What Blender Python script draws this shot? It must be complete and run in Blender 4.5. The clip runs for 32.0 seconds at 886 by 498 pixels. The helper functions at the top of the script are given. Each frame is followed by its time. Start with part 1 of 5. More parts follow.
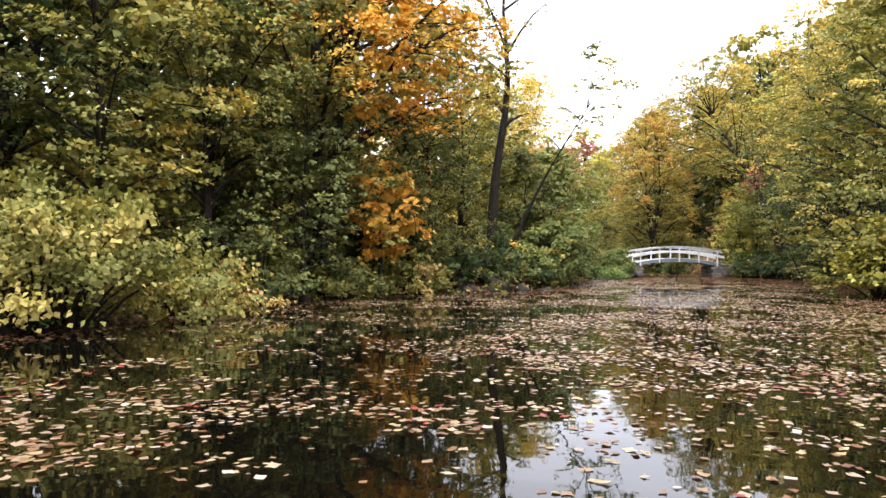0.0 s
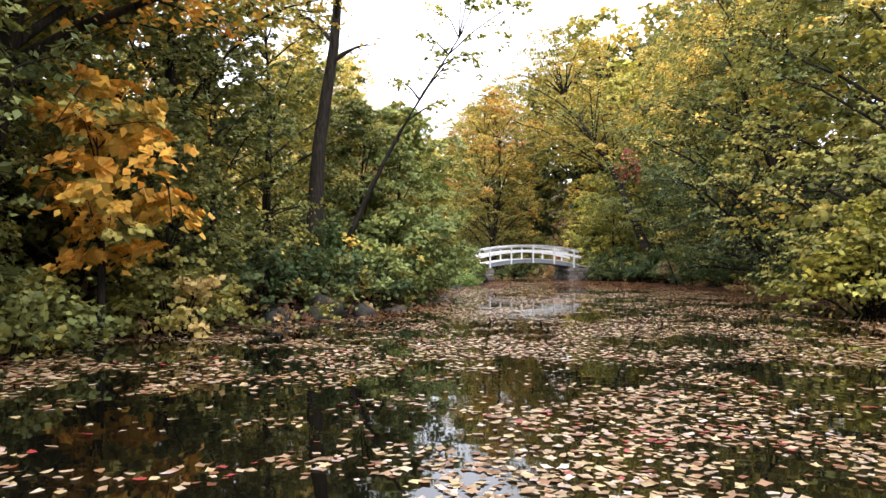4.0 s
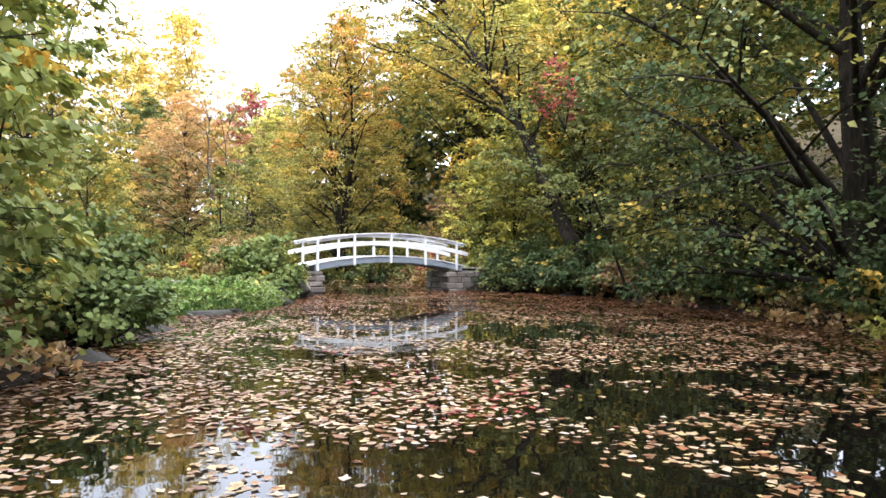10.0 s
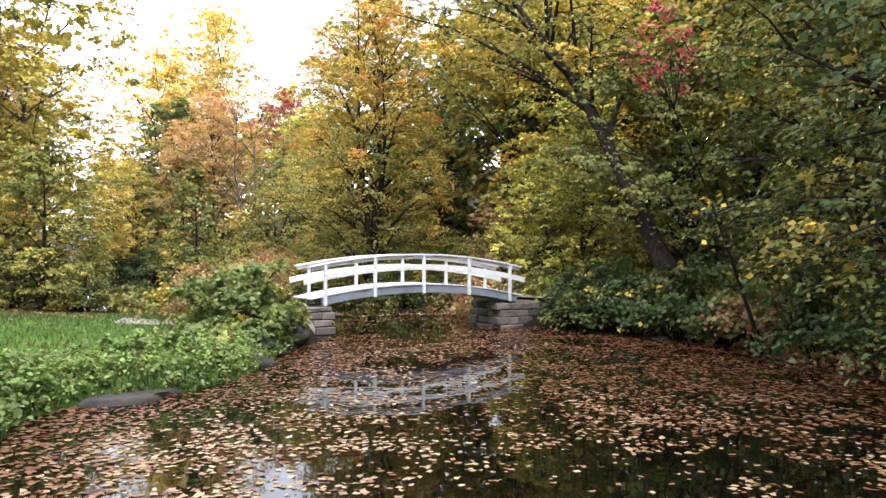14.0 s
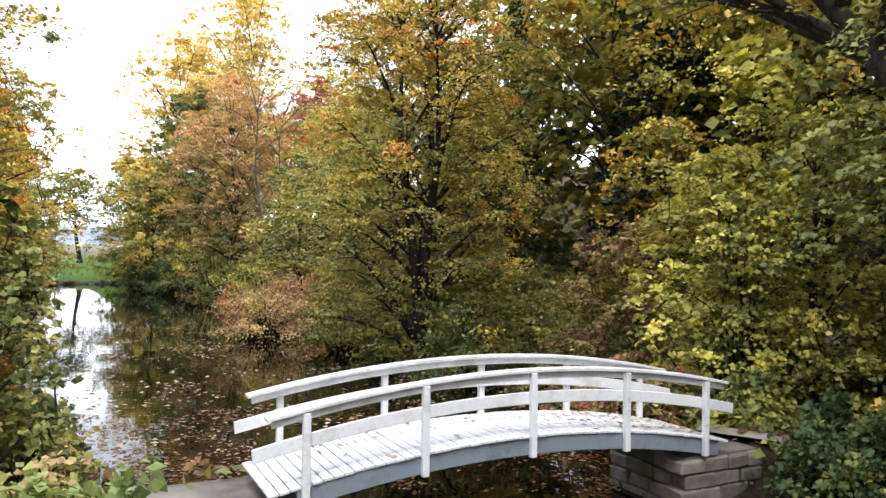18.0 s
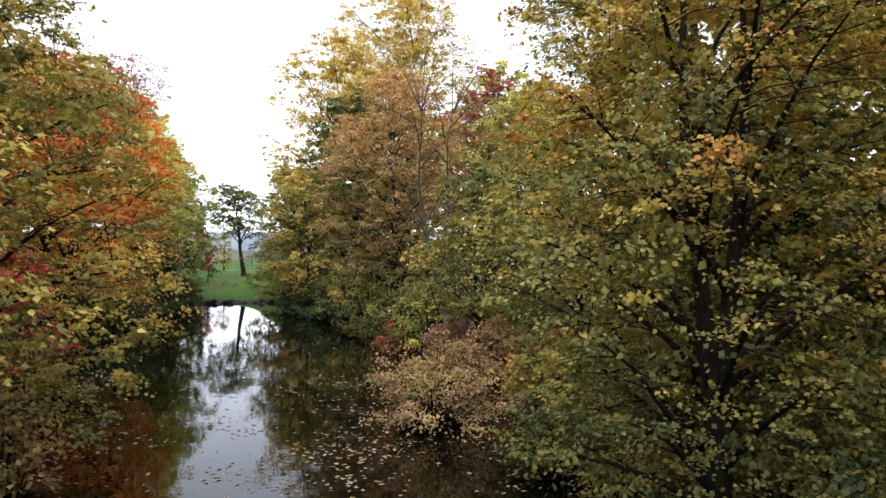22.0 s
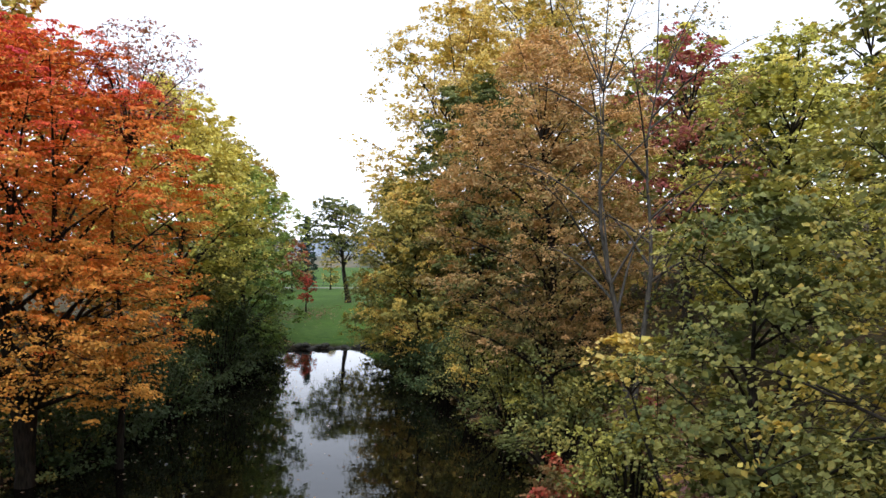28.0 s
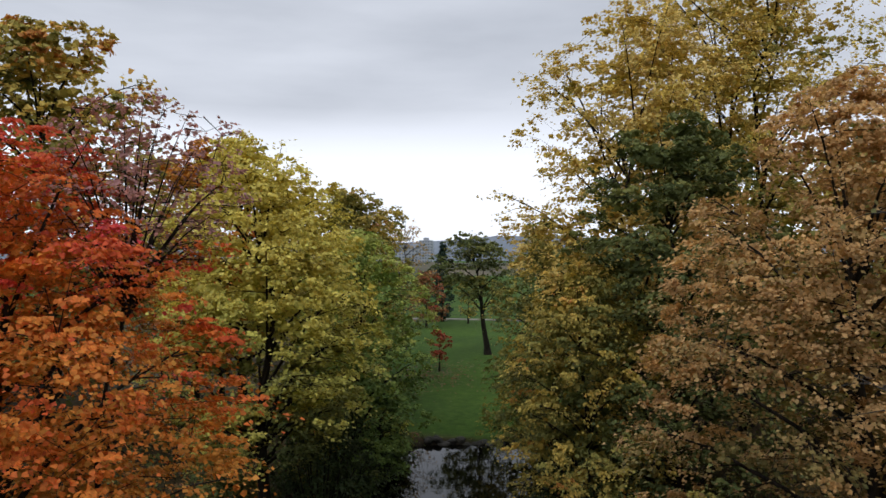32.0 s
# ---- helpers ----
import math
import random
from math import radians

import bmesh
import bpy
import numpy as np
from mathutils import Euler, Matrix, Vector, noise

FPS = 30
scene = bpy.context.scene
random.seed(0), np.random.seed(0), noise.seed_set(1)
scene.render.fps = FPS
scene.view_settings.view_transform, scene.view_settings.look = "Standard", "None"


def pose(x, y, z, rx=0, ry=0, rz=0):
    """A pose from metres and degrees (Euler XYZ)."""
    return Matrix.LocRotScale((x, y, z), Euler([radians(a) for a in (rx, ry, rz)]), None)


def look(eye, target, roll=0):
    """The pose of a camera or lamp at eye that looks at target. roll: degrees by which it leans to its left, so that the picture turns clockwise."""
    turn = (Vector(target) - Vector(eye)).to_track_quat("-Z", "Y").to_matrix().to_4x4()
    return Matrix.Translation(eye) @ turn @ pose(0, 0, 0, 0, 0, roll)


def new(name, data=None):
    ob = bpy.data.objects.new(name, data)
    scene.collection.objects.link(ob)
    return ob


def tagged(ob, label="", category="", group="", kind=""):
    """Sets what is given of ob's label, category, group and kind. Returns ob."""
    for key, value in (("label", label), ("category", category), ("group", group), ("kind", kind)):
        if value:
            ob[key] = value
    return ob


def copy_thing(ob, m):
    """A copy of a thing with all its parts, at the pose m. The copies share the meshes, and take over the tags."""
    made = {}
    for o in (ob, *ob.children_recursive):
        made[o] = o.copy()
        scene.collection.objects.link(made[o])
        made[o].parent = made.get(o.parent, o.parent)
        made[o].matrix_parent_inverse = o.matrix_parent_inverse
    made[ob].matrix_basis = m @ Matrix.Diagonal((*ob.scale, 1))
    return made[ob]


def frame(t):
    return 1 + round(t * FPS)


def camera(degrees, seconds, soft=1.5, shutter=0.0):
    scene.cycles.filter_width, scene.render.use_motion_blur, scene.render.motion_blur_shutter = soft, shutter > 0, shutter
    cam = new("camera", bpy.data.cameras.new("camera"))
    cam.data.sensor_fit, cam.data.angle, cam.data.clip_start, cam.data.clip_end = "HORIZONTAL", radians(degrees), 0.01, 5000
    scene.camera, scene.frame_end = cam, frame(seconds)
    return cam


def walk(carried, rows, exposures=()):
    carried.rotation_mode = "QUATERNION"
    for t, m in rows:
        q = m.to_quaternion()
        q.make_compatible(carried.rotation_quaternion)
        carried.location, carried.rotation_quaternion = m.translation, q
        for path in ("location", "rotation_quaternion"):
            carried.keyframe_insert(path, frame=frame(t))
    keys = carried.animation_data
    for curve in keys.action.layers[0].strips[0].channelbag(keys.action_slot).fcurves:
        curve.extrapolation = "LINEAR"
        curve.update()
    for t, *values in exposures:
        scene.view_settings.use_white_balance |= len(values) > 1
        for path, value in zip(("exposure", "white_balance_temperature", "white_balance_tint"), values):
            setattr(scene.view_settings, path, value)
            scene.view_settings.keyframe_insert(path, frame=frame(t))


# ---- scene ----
cam = camera(61.29, 32.0)
PATH = [
    (0.0, -0.000, 0.000, 1.514, -0.07, 0.66, -0.42),
    (0.5, -0.056, 1.591, 1.555, -1.59, 0.66, -0.39),
    (1.0, -0.075, 3.172, 1.583, -3.73, 0.65, -0.36),
    (1.5, -0.061, 4.754, 1.606, -6.04, 0.66, -0.34),
    (2.0, -0.010, 6.318, 1.621, -8.34, 0.68, -0.31),
    (2.5, 0.076, 7.886, 1.633, -10.16, 0.70, -0.28),
    (4.5, 0.943, 14.302, 1.650, -16.26, 0.67, -0.08),
    (5.0, 1.552, 16.023, 1.607, -18.95, 0.66, -0.07),
    (5.5, 2.231, 17.766, 1.555, -21.70, 0.66, -0.06),
    (6.0, 2.994, 19.511, 1.497, -23.34, 0.64, -0.07),
    (6.5, 3.823, 21.245, 1.447, -24.07, 0.61, -0.09),
    (7.0, 4.688, 22.958, 1.426, -23.97, 0.59, -0.13),
    (7.5, 5.546, 24.641, 1.433, -23.90, 0.57, -0.19),
    (8.0, 6.373, 26.261, 1.470, -23.82, 0.57, -0.24),
    (8.5, 7.135, 27.807, 1.518, -23.71, 0.58, -0.29),
    (9.0, 7.818, 29.270, 1.556, -23.63, 0.58, -0.31),
    (9.5, 8.428, 30.642, 1.580, -23.59, 0.55, -0.32),
    (10.0, 8.970, 31.918, 1.621, -23.51, 0.53, -0.33),
    (10.5, 9.471, 33.089, 1.700, -23.09, 0.51, -0.34),
    (11.0, 9.924, 34.149, 1.836, -22.35, 0.52, -0.35),
    (11.5, 10.314, 35.054, 1.996, -21.38, 0.55, -0.35),
    (12.0, 10.660, 35.799, 2.147, -20.52, 0.59, -0.34),
    (12.5, 10.983, 36.465, 2.278, -19.89, 0.64, -0.34),
    (13.0, 11.302, 37.200, 2.347, -19.89, 0.67, -0.33),
    (13.5, 11.655, 38.085, 2.389, -19.87, 0.69, -0.29),
    (14.0, 12.063, 39.175, 2.461, -19.87, 0.72, -0.23),
    (14.5, 12.501, 40.465, 2.587, -19.87, 0.76, -0.19),
    (16.5, 14.437, 46.937, 3.512, -19.79, 0.57, -0.63),
    (17.0, 14.858, 48.733, 3.753, -18.87, 0.54, -0.70),
    (17.5, 15.204, 50.571, 4.008, -17.61, 0.55, -0.73),
    (18.0, 15.470, 52.426, 4.273, -16.25, 0.58, -0.72),
    (18.5, 15.610, 54.276, 4.526, -15.20, 0.60, -0.67),
    (19.0, 15.767, 56.045, 4.769, -14.24, 0.61, -0.62),
    (19.5, 15.900, 57.712, 5.003, -13.32, 0.61, -0.57),
    (20.0, 15.966, 59.264, 5.229, -11.74, 0.60, -0.54),
    (20.5, 15.970, 60.718, 5.443, -9.95, 0.60, -0.54),
    (21.0, 15.904, 62.117, 5.654, -8.08, 0.61, -0.55),
    (21.5, 15.771, 63.493, 5.858, -6.20, 0.62, -0.56),
    (22.0, 15.582, 64.907, 6.057, -4.33, 0.61, -0.54),
    (22.5, 15.387, 66.415, 6.232, -2.41, 0.57, -0.50),
    (23.0, 15.219, 68.018, 6.364, -0.53, 0.55, -0.44),
    (23.5, 15.056, 69.601, 6.447, 0.88, 0.54, -0.40),
    (24.0, 14.932, 71.161, 6.490, 0.99, 0.53, -0.35),
    (24.5, 14.861, 72.732, 6.543, 0.96, 0.51, -0.31),
    (26.5, 14.182, 79.998, 7.532, 1.69, 0.57, -0.19),
    (27.0, 14.094, 81.899, 8.083, 2.37, 0.57, -0.15),
    (27.5, 13.987, 83.805, 8.693, 3.24, 0.58, -0.11),
    (28.0, 13.839, 85.705, 9.365, 4.39, 0.59, -0.09),
    (28.5, 13.624, 87.607, 10.085, 5.78, 0.59, -0.07),
    (29.0, 13.345, 89.498, 10.838, 7.13, 0.56, -0.07),
    (29.5, 13.012, 91.390, 11.611, 8.50, 0.49, -0.09),
    (30.0, 12.643, 93.294, 12.394, 9.88, 0.40, -0.09),
    (30.5, 12.238, 95.184, 13.197, 11.02, 0.34, -0.08),
    (31.0, 11.720, 97.057, 14.025, 12.31, 0.36, -0.06),
    (31.5, 11.157, 98.926, 14.846, 13.63, 0.38, -0.03),
    (32.0, 10.592, 100.795, 15.663, 14.95, 0.39, 0.00),
]
EXPOSURE = [(0, 1.98, 6150, 15), (2, 1.88, 6150, 15), (5, 2.1, 6050, 14), (8, 2.2, 5850, 13), (10, 2.45, 5800, 13), (12, 2.25, 5950, 13), (15, 2.22, 6000, 13), (17, 2.18, 6000, 12), (18, 1.86, 5950, 12), (20, 1.84, 5900, 11), (22, 1.12, 5850, 11), (25, 0.96, 5800, 11), (27, 0.94, 5800, 11), (30, 0.46, 5850, 11), (32, -0.18, 6000, 11)]
walk(cam, [(t, pose(x, y, z, 90 + pitch, roll, yaw)) for t, x, y, z, yaw, pitch, roll in PATH], EXPOSURE)


# ---- world, sun ----
world = bpy.data.worlds.new("overcast_sky")
scene.world = world
world.use_nodes = True
wn, wl = world.node_tree.nodes, world.node_tree.links
wn.clear()
w_out = wn.new("ShaderNodeOutputWorld")
w_bg = wn.new("ShaderNodeBackground")
w_sky = wn.new("ShaderNodeTexSky")
w_sky.sky_type, w_sky.sun_disc = "NISHITA", False
w_sky.sun_elevation, w_sky.sun_rotation = radians(58), radians(191)
w_co = wn.new("ShaderNodeTexCoord")
w_map = wn.new("ShaderNodeMapping")
w_map.inputs["Scale"].default_value = (1.0, 1.0, 4.5)
w_noise = wn.new("ShaderNodeTexNoise")
w_noise.inputs["Scale"].default_value, w_noise.inputs["Detail"].default_value = 1.7, 6
w_noise.inputs["Roughness"].default_value = 0.5
w_ramp = wn.new("ShaderNodeValToRGB")
w_ramp.color_ramp.elements[0].position, w_ramp.color_ramp.elements[0].color = 0.33, (0.82, 0.84, 0.88, 1)
w_ramp.color_ramp.elements[1].position, w_ramp.color_ramp.elements[1].color = 0.66, (1.2, 1.21, 1.24, 1)
w_sep = wn.new("ShaderNodeSeparateXYZ")
w_band = wn.new("ShaderNodeMapRange")
w_band.inputs["From Min"].default_value, w_band.inputs["From Max"].default_value = 0.12, 0.19
w_low = wn.new("ShaderNodeMix")
w_low.data_type = "RGBA"
w_low.inputs["A"].default_value = (1.75, 1.75, 1.78, 1)
w_mix = wn.new("ShaderNodeMix")
w_mix.data_type = "RGBA"
w_mix.inputs["Factor"].default_value = 0.97
w_gain = wn.new("ShaderNodeVectorMath")
w_gain.operation = "SCALE"
w_gain.inputs["Scale"].default_value = 0.1
wl.new(w_co.outputs["Generated"], w_map.inputs["Vector"])
wl.new(w_map.outputs["Vector"], w_noise.inputs["Vector"])
wl.new(w_noise.outputs["Fac"], w_ramp.inputs["Fac"])
wl.new(w_co.outputs["Generated"], w_sep.inputs["Vector"])
wl.new(w_sep.outputs["Z"], w_band.inputs["Value"])
wl.new(w_band.outputs["Result"], w_low.inputs["Factor"])
wl.new(w_ramp.outputs["Color"], w_low.inputs["B"])
wl.new(w_sky.outputs["Color"], w_gain.inputs[0])
wl.new(w_gain.outputs["Vector"], w_mix.inputs["A"])
wl.new(w_low.outputs["Result"], w_mix.inputs["B"])
wl.new(w_mix.outputs["Result"], w_bg.inputs["Color"])
w_bg.inputs["Strength"].default_value = 0.72
wl.new(w_bg.outputs["Background"], w_out.inputs["Surface"])

sun = new("sun", bpy.data.lights.new("sun", "SUN"))
sun.data.energy, sun.data.angle, sun.data.color = 1.0, radians(25), (1.0, 0.96, 0.9)
sun.matrix_world = look((-6, -30, 50), (0, 0, 0))


# ---- materials ----
def mat_new(name):
    m = bpy.data.materials.new(name)
    m.use_nodes = True
    nt = m.node_tree
    return m, nt, nt.nodes["Principled BSDF"], nt.nodes["Material Output"]


def ramp_node(nt, stops):
    n = nt.nodes.new("ShaderNodeValToRGB")
    el = n.color_ramp.elements
    while len(el) < len(stops):
        el.new(0.5)
    for e, (p, c) in zip(el, stops):
        e.position, e.color = p, (*c, 1)
    return n


def noise_node(nt, scale, detail=4, rough=0.55, coord="Object"):
    tc = nt.nodes.new("ShaderNodeTexCoord")
    n = nt.nodes.new("ShaderNodeTexNoise")
    n.inputs["Scale"].default_value, n.inputs["Detail"].default_value, n.inputs["Roughness"].default_value = scale, detail, rough
    nt.links.new(tc.outputs[coord], n.inputs["Vector"])
    return n


def mixc(nt, kind, fac, a, b):
    n = nt.nodes.new("ShaderNodeMix")
    n.data_type, n.blend_type = "RGBA", kind
    for sock, v in (("Factor", fac), ("A", a), ("B", b)):
        if isinstance(v, (int, float)):
            n.inputs[sock].default_value = v
        elif isinstance(v, tuple):
            n.inputs[sock].default_value = (*v, 1)
        else:
            nt.links.new(v, n.inputs[sock])
    return n.outputs["Result"]


def bump(nt, bsdf, height, strength, dist):
    b = nt.nodes.new("ShaderNodeBump")
    b.inputs["Strength"].default_value, b.inputs["Distance"].default_value = strength, dist
    nt.links.new(height, b.inputs["Height"])
    nt.links.new(b.outputs["Normal"], bsdf.inputs["Normal"])


def leaf_material(name, stops, glow=0.27, rough=0.58, vary=0.26, gain=1.36):
    """Leaves: the colour follows each leaf's tone, lightness varies leaf by leaf, light shines through."""
    m, nt, bs, out = mat_new(name)
    at = nt.nodes.new("ShaderNodeAttribute")
    at.attribute_name = "tone"
    rp = ramp_node(nt, [(p, tuple(min(gain, 0.72 / max(c)) * v for v in (c[0], c[1], c[2] + 0.05 * c[1] + 0.12 * max(0.0, c[1] - 0.7 * c[0])))) for p, c in stops])
    nt.links.new(at.outputs["Fac"], rp.inputs["Fac"])
    geo = nt.nodes.new("ShaderNodeNewGeometry")
    mr = nt.nodes.new("ShaderNodeMapRange")
    mr.inputs["To Min"].default_value, mr.inputs["To Max"].default_value = 1 - vary, 1 + vary
    nt.links.new(geo.outputs["Random Per Island"], mr.inputs["Value"])
    nz = noise_node(nt, 9, 2)
    vein = ramp_node(nt, [(0.3, (0.8, 0.78, 0.75)), (0.7, (1.12, 1.12, 1.1))])
    nt.links.new(nz.outputs["Fac"], vein.inputs["Fac"])
    c = mixc(nt, "MULTIPLY", 1.0, rp.outputs["Color"], vein.outputs["Color"])
    sc = nt.nodes.new("ShaderNodeVectorMath")
    sc.operation = "SCALE"
    nt.links.new(c, sc.inputs[0])
    nt.links.new(mr.outputs["Result"], sc.inputs["Scale"])
    col = sc.outputs["Vector"]
    nt.links.new(col, bs.inputs["Base Color"])
    bs.inputs["Roughness"].default_value = rough
    bs.inputs["Specular IOR Level"].default_value = 0.2
    if glow:
        tr = nt.nodes.new("ShaderNodeBsdfTranslucent")
        mx = nt.nodes.new("ShaderNodeMixShader")
        mx.inputs["Fac"].default_value = glow
        nt.links.new(mixc(nt, "MULTIPLY", 1.0, col, (1.28, 1.22, 0.8)), tr.inputs["Color"])
        nt.links.new(bs.outputs["BSDF"], mx.inputs[1])
        nt.links.new(tr.outputs["BSDF"], mx.inputs[2])
        nt.links.new(mx.outputs["Shader"], out.inputs["Surface"])
    return m


DG, MG, LG, YG, YE, OR, RE, TAN, PUR, BRO, LIME = (
    (0.045, 0.06, 0.016), (0.094, 0.114, 0.026), (0.178, 0.184, 0.038), (0.285, 0.25, 0.045), (0.55, 0.39, 0.065), (0.62, 0.22, 0.03),
    (0.42, 0.04, 0.035), (0.46, 0.31, 0.14), (0.36, 0.2, 0.19), (0.26, 0.14, 0.055), (0.42, 0.4, 0.055))
LEAF = {
    "green": leaf_material("leaf_green", [(0, DG), (0.45, MG), (0.8, LG), (1, YG)]),
    "deep": leaf_material("leaf_deep_green", [(0, DG), (0.42, (0.052, 0.082, 0.022)), (0.64, MG), (0.82, (0.2, 0.19, 0.04)), (0.94, YG), (1, YE)]),
    "maple": leaf_material("leaf_maple_green", [(0, (0.085, 0.12, 0.032)), (0.5, (0.165, 0.2, 0.045)), (0.86, (0.24, 0.25, 0.05)), (0.97, YE), (1, YE)]),
    "turning": leaf_material("leaf_turning", [(0, MG), (0.3, LG), (0.6, YG), (0.85, (0.43, 0.31, 0.05)), (1, YE)]),
    "olive": leaf_material("leaf_olive_gold", [(0, (0.1, 0.115, 0.026)), (0.35, (0.21, 0.2, 0.036)), (0.7, (0.38, 0.29, 0.046)), (0.92, YE), (1, (0.42, 0.19, 0.04))]),
    "yellow": leaf_material("leaf_yellow", [(0, (0.2, 0.22, 0.05)), (0.35, (0.38, 0.32, 0.055)), (0.7, (0.54, 0.41, 0.075)), (1, (0.64, 0.5, 0.14))]),
    "lime": leaf_material("leaf_lime", [(0, MG), (0.35, LG), (0.7, LIME), (1, (0.58, 0.5, 0.08))]),
    "orange": leaf_material("leaf_orange", [(0, (0.5, 0.26, 0.035)), (0.3, (0.62, 0.23, 0.025)), (0.6, (0.6, 0.15, 0.022)), (0.8, (0.5, 0.08, 0.03)), (1, (0.44, 0.04, 0.045))]),
    "gold": leaf_material("leaf_gold_green", [(0, LG), (0.35, YG), (0.55, (0.54, 0.34, 0.045)), (1, (0.62, 0.31, 0.03))]),
    "red": leaf_material("leaf_red", [(0, MG), (0.35, BRO), (0.65, (0.3, 0.07, 0.035)), (1, RE)]),
    "shrub": leaf_material("leaf_mixed_shrub", [(0, MG), (0.25, LG), (0.42, (0.2, 0.12, 0.06)), (0.58, (0.2, 0.085, 0.06)), (0.72, (0.3, 0.29, 0.08)), (0.9, TAN), (1, (0.26, 0.06, 0.05))]),
    "tan": leaf_material("leaf_tan", [(0, (0.15, 0.11, 0.05)), (0.5, (0.33, 0.22, 0.1)), (0.85, TAN), (1, YG)]),
    "brown": leaf_material("leaf_golden_brown", [(0, (0.1, 0.11, 0.03)), (0.28, (0.23, 0.18, 0.05)), (0.6, (0.39, 0.245, 0.095)), (1, (0.49, 0.31, 0.11))]),
    "mauve": leaf_material("leaf_mauve", [(0, BRO), (0.5, PUR), (1, (0.34, 0.16, 0.12))]),
    "vine": leaf_material("leaf_vine", [(0, LG), (0.3, YG), (0.55, (0.45, 0.35, 0.1)), (0.8, TAN), (1, YE)]),
    "fresh": leaf_material("leaf_fresh_green", [(0, MG), (0.35, (0.13, 0.2, 0.035)), (0.7, (0.22, 0.3, 0.045)), (1, (0.36, 0.38, 0.06))]),
    "wine": leaf_material("leaf_wine_red", [(0, BRO), (0.5, (0.27, 0.09, 0.07)), (1, (0.34, 0.07, 0.08))]),
    "pine": leaf_material("leaf_conifer", [(0, (0.012, 0.03, 0.018)), (1, (0.03, 0.055, 0.03))], glow=0.1),
    "fallen": leaf_material("leaf_fallen", [(0, (0.07, 0.028, 0.015)), (0.25, (0.24, 0.09, 0.034)), (0.5, (0.42, 0.25, 0.11)), (0.72, (0.58, 0.43, 0.27)),
                                           (0.86, (0.62, 0.46, 0.17)), (0.95, (0.74, 0.63, 0.5)), (1, (0.4, 0.06, 0.05))], glow=0.12, rough=0.4, gain=0.64),
    "grass": leaf_material("grass_blades", [(0, (0.045, 0.085, 0.02)), (0.6, (0.09, 0.15, 0.03)), (1, (0.2, 0.2, 0.06))], glow=0.3),
}


def bark_material(name, dark, light, scale=6.0):
    m, nt, bs, _ = mat_new(name)
    tc = nt.nodes.new("ShaderNodeTexCoord")
    mp = nt.nodes.new("ShaderNodeMapping")
    mp.inputs["Scale"].default_value = (1, 1, 0.22)
    nt.links.new(tc.outputs["Object"], mp.inputs["Vector"])
    n = nt.nodes.new("ShaderNodeTexNoise")
    n.inputs["Scale"].default_value, n.inputs["Detail"].default_value = scale * 2, 6
    nt.links.new(mp.outputs["Vector"], n.inputs["Vector"])
    rp = ramp_node(nt, [(0.3, dark), (0.6, light), (0.75, tuple(1.25 * v for v in light))])
    nt.links.new(n.outputs["Fac"], rp.inputs["Fac"])
    big = noise_node(nt, 0.9, 3)
    st = ramp_node(nt, [(0.4, (0.7, 0.75, 0.68)), (0.65, (1, 1, 1))])
    nt.links.new(big.outputs["Fac"], st.inputs["Fac"])
    nt.links.new(mixc(nt, "MULTIPLY", 1.0, rp.outputs["Color"], st.outputs["Color"]), bs.inputs["Base Color"])
    bs.inputs["Roughness"].default_value = 0.9
    bs.inputs["Specular IOR Level"].default_value = 0.15
    bump(nt, bs, n.outputs["Fac"], 0.9, 0.05)
    return m


BARK = bark_material("bark_dark", (0.012, 0.009, 0.008), (0.04, 0.031, 0.024))
BARK_GREY = bark_material("bark_grey", (0.045, 0.038, 0.034), (0.13, 0.112, 0.098))


def water_material():
    m, nt, bs, _ = mat_new("pond_water")
    n = noise_node(nt, 0.25, 3)
    rp = ramp_node(nt, [(0.3, (0.0016, 0.0015, 0.001)), (0.7, (0.004, 0.0034, 0.002))])
    nt.links.new(n.outputs["Fac"], rp.inputs["Fac"])
    nt.links.new(rp.outputs["Color"], bs.inputs["Base Color"])
    bs.inputs["Roughness"].default_value, bs.inputs["IOR"].default_value = 0.02, 1.333
    rip = noise_node(nt, 1.6, 2)
    bump(nt, bs, rip.outputs["Fac"], 0.06, 0.05)
    return m


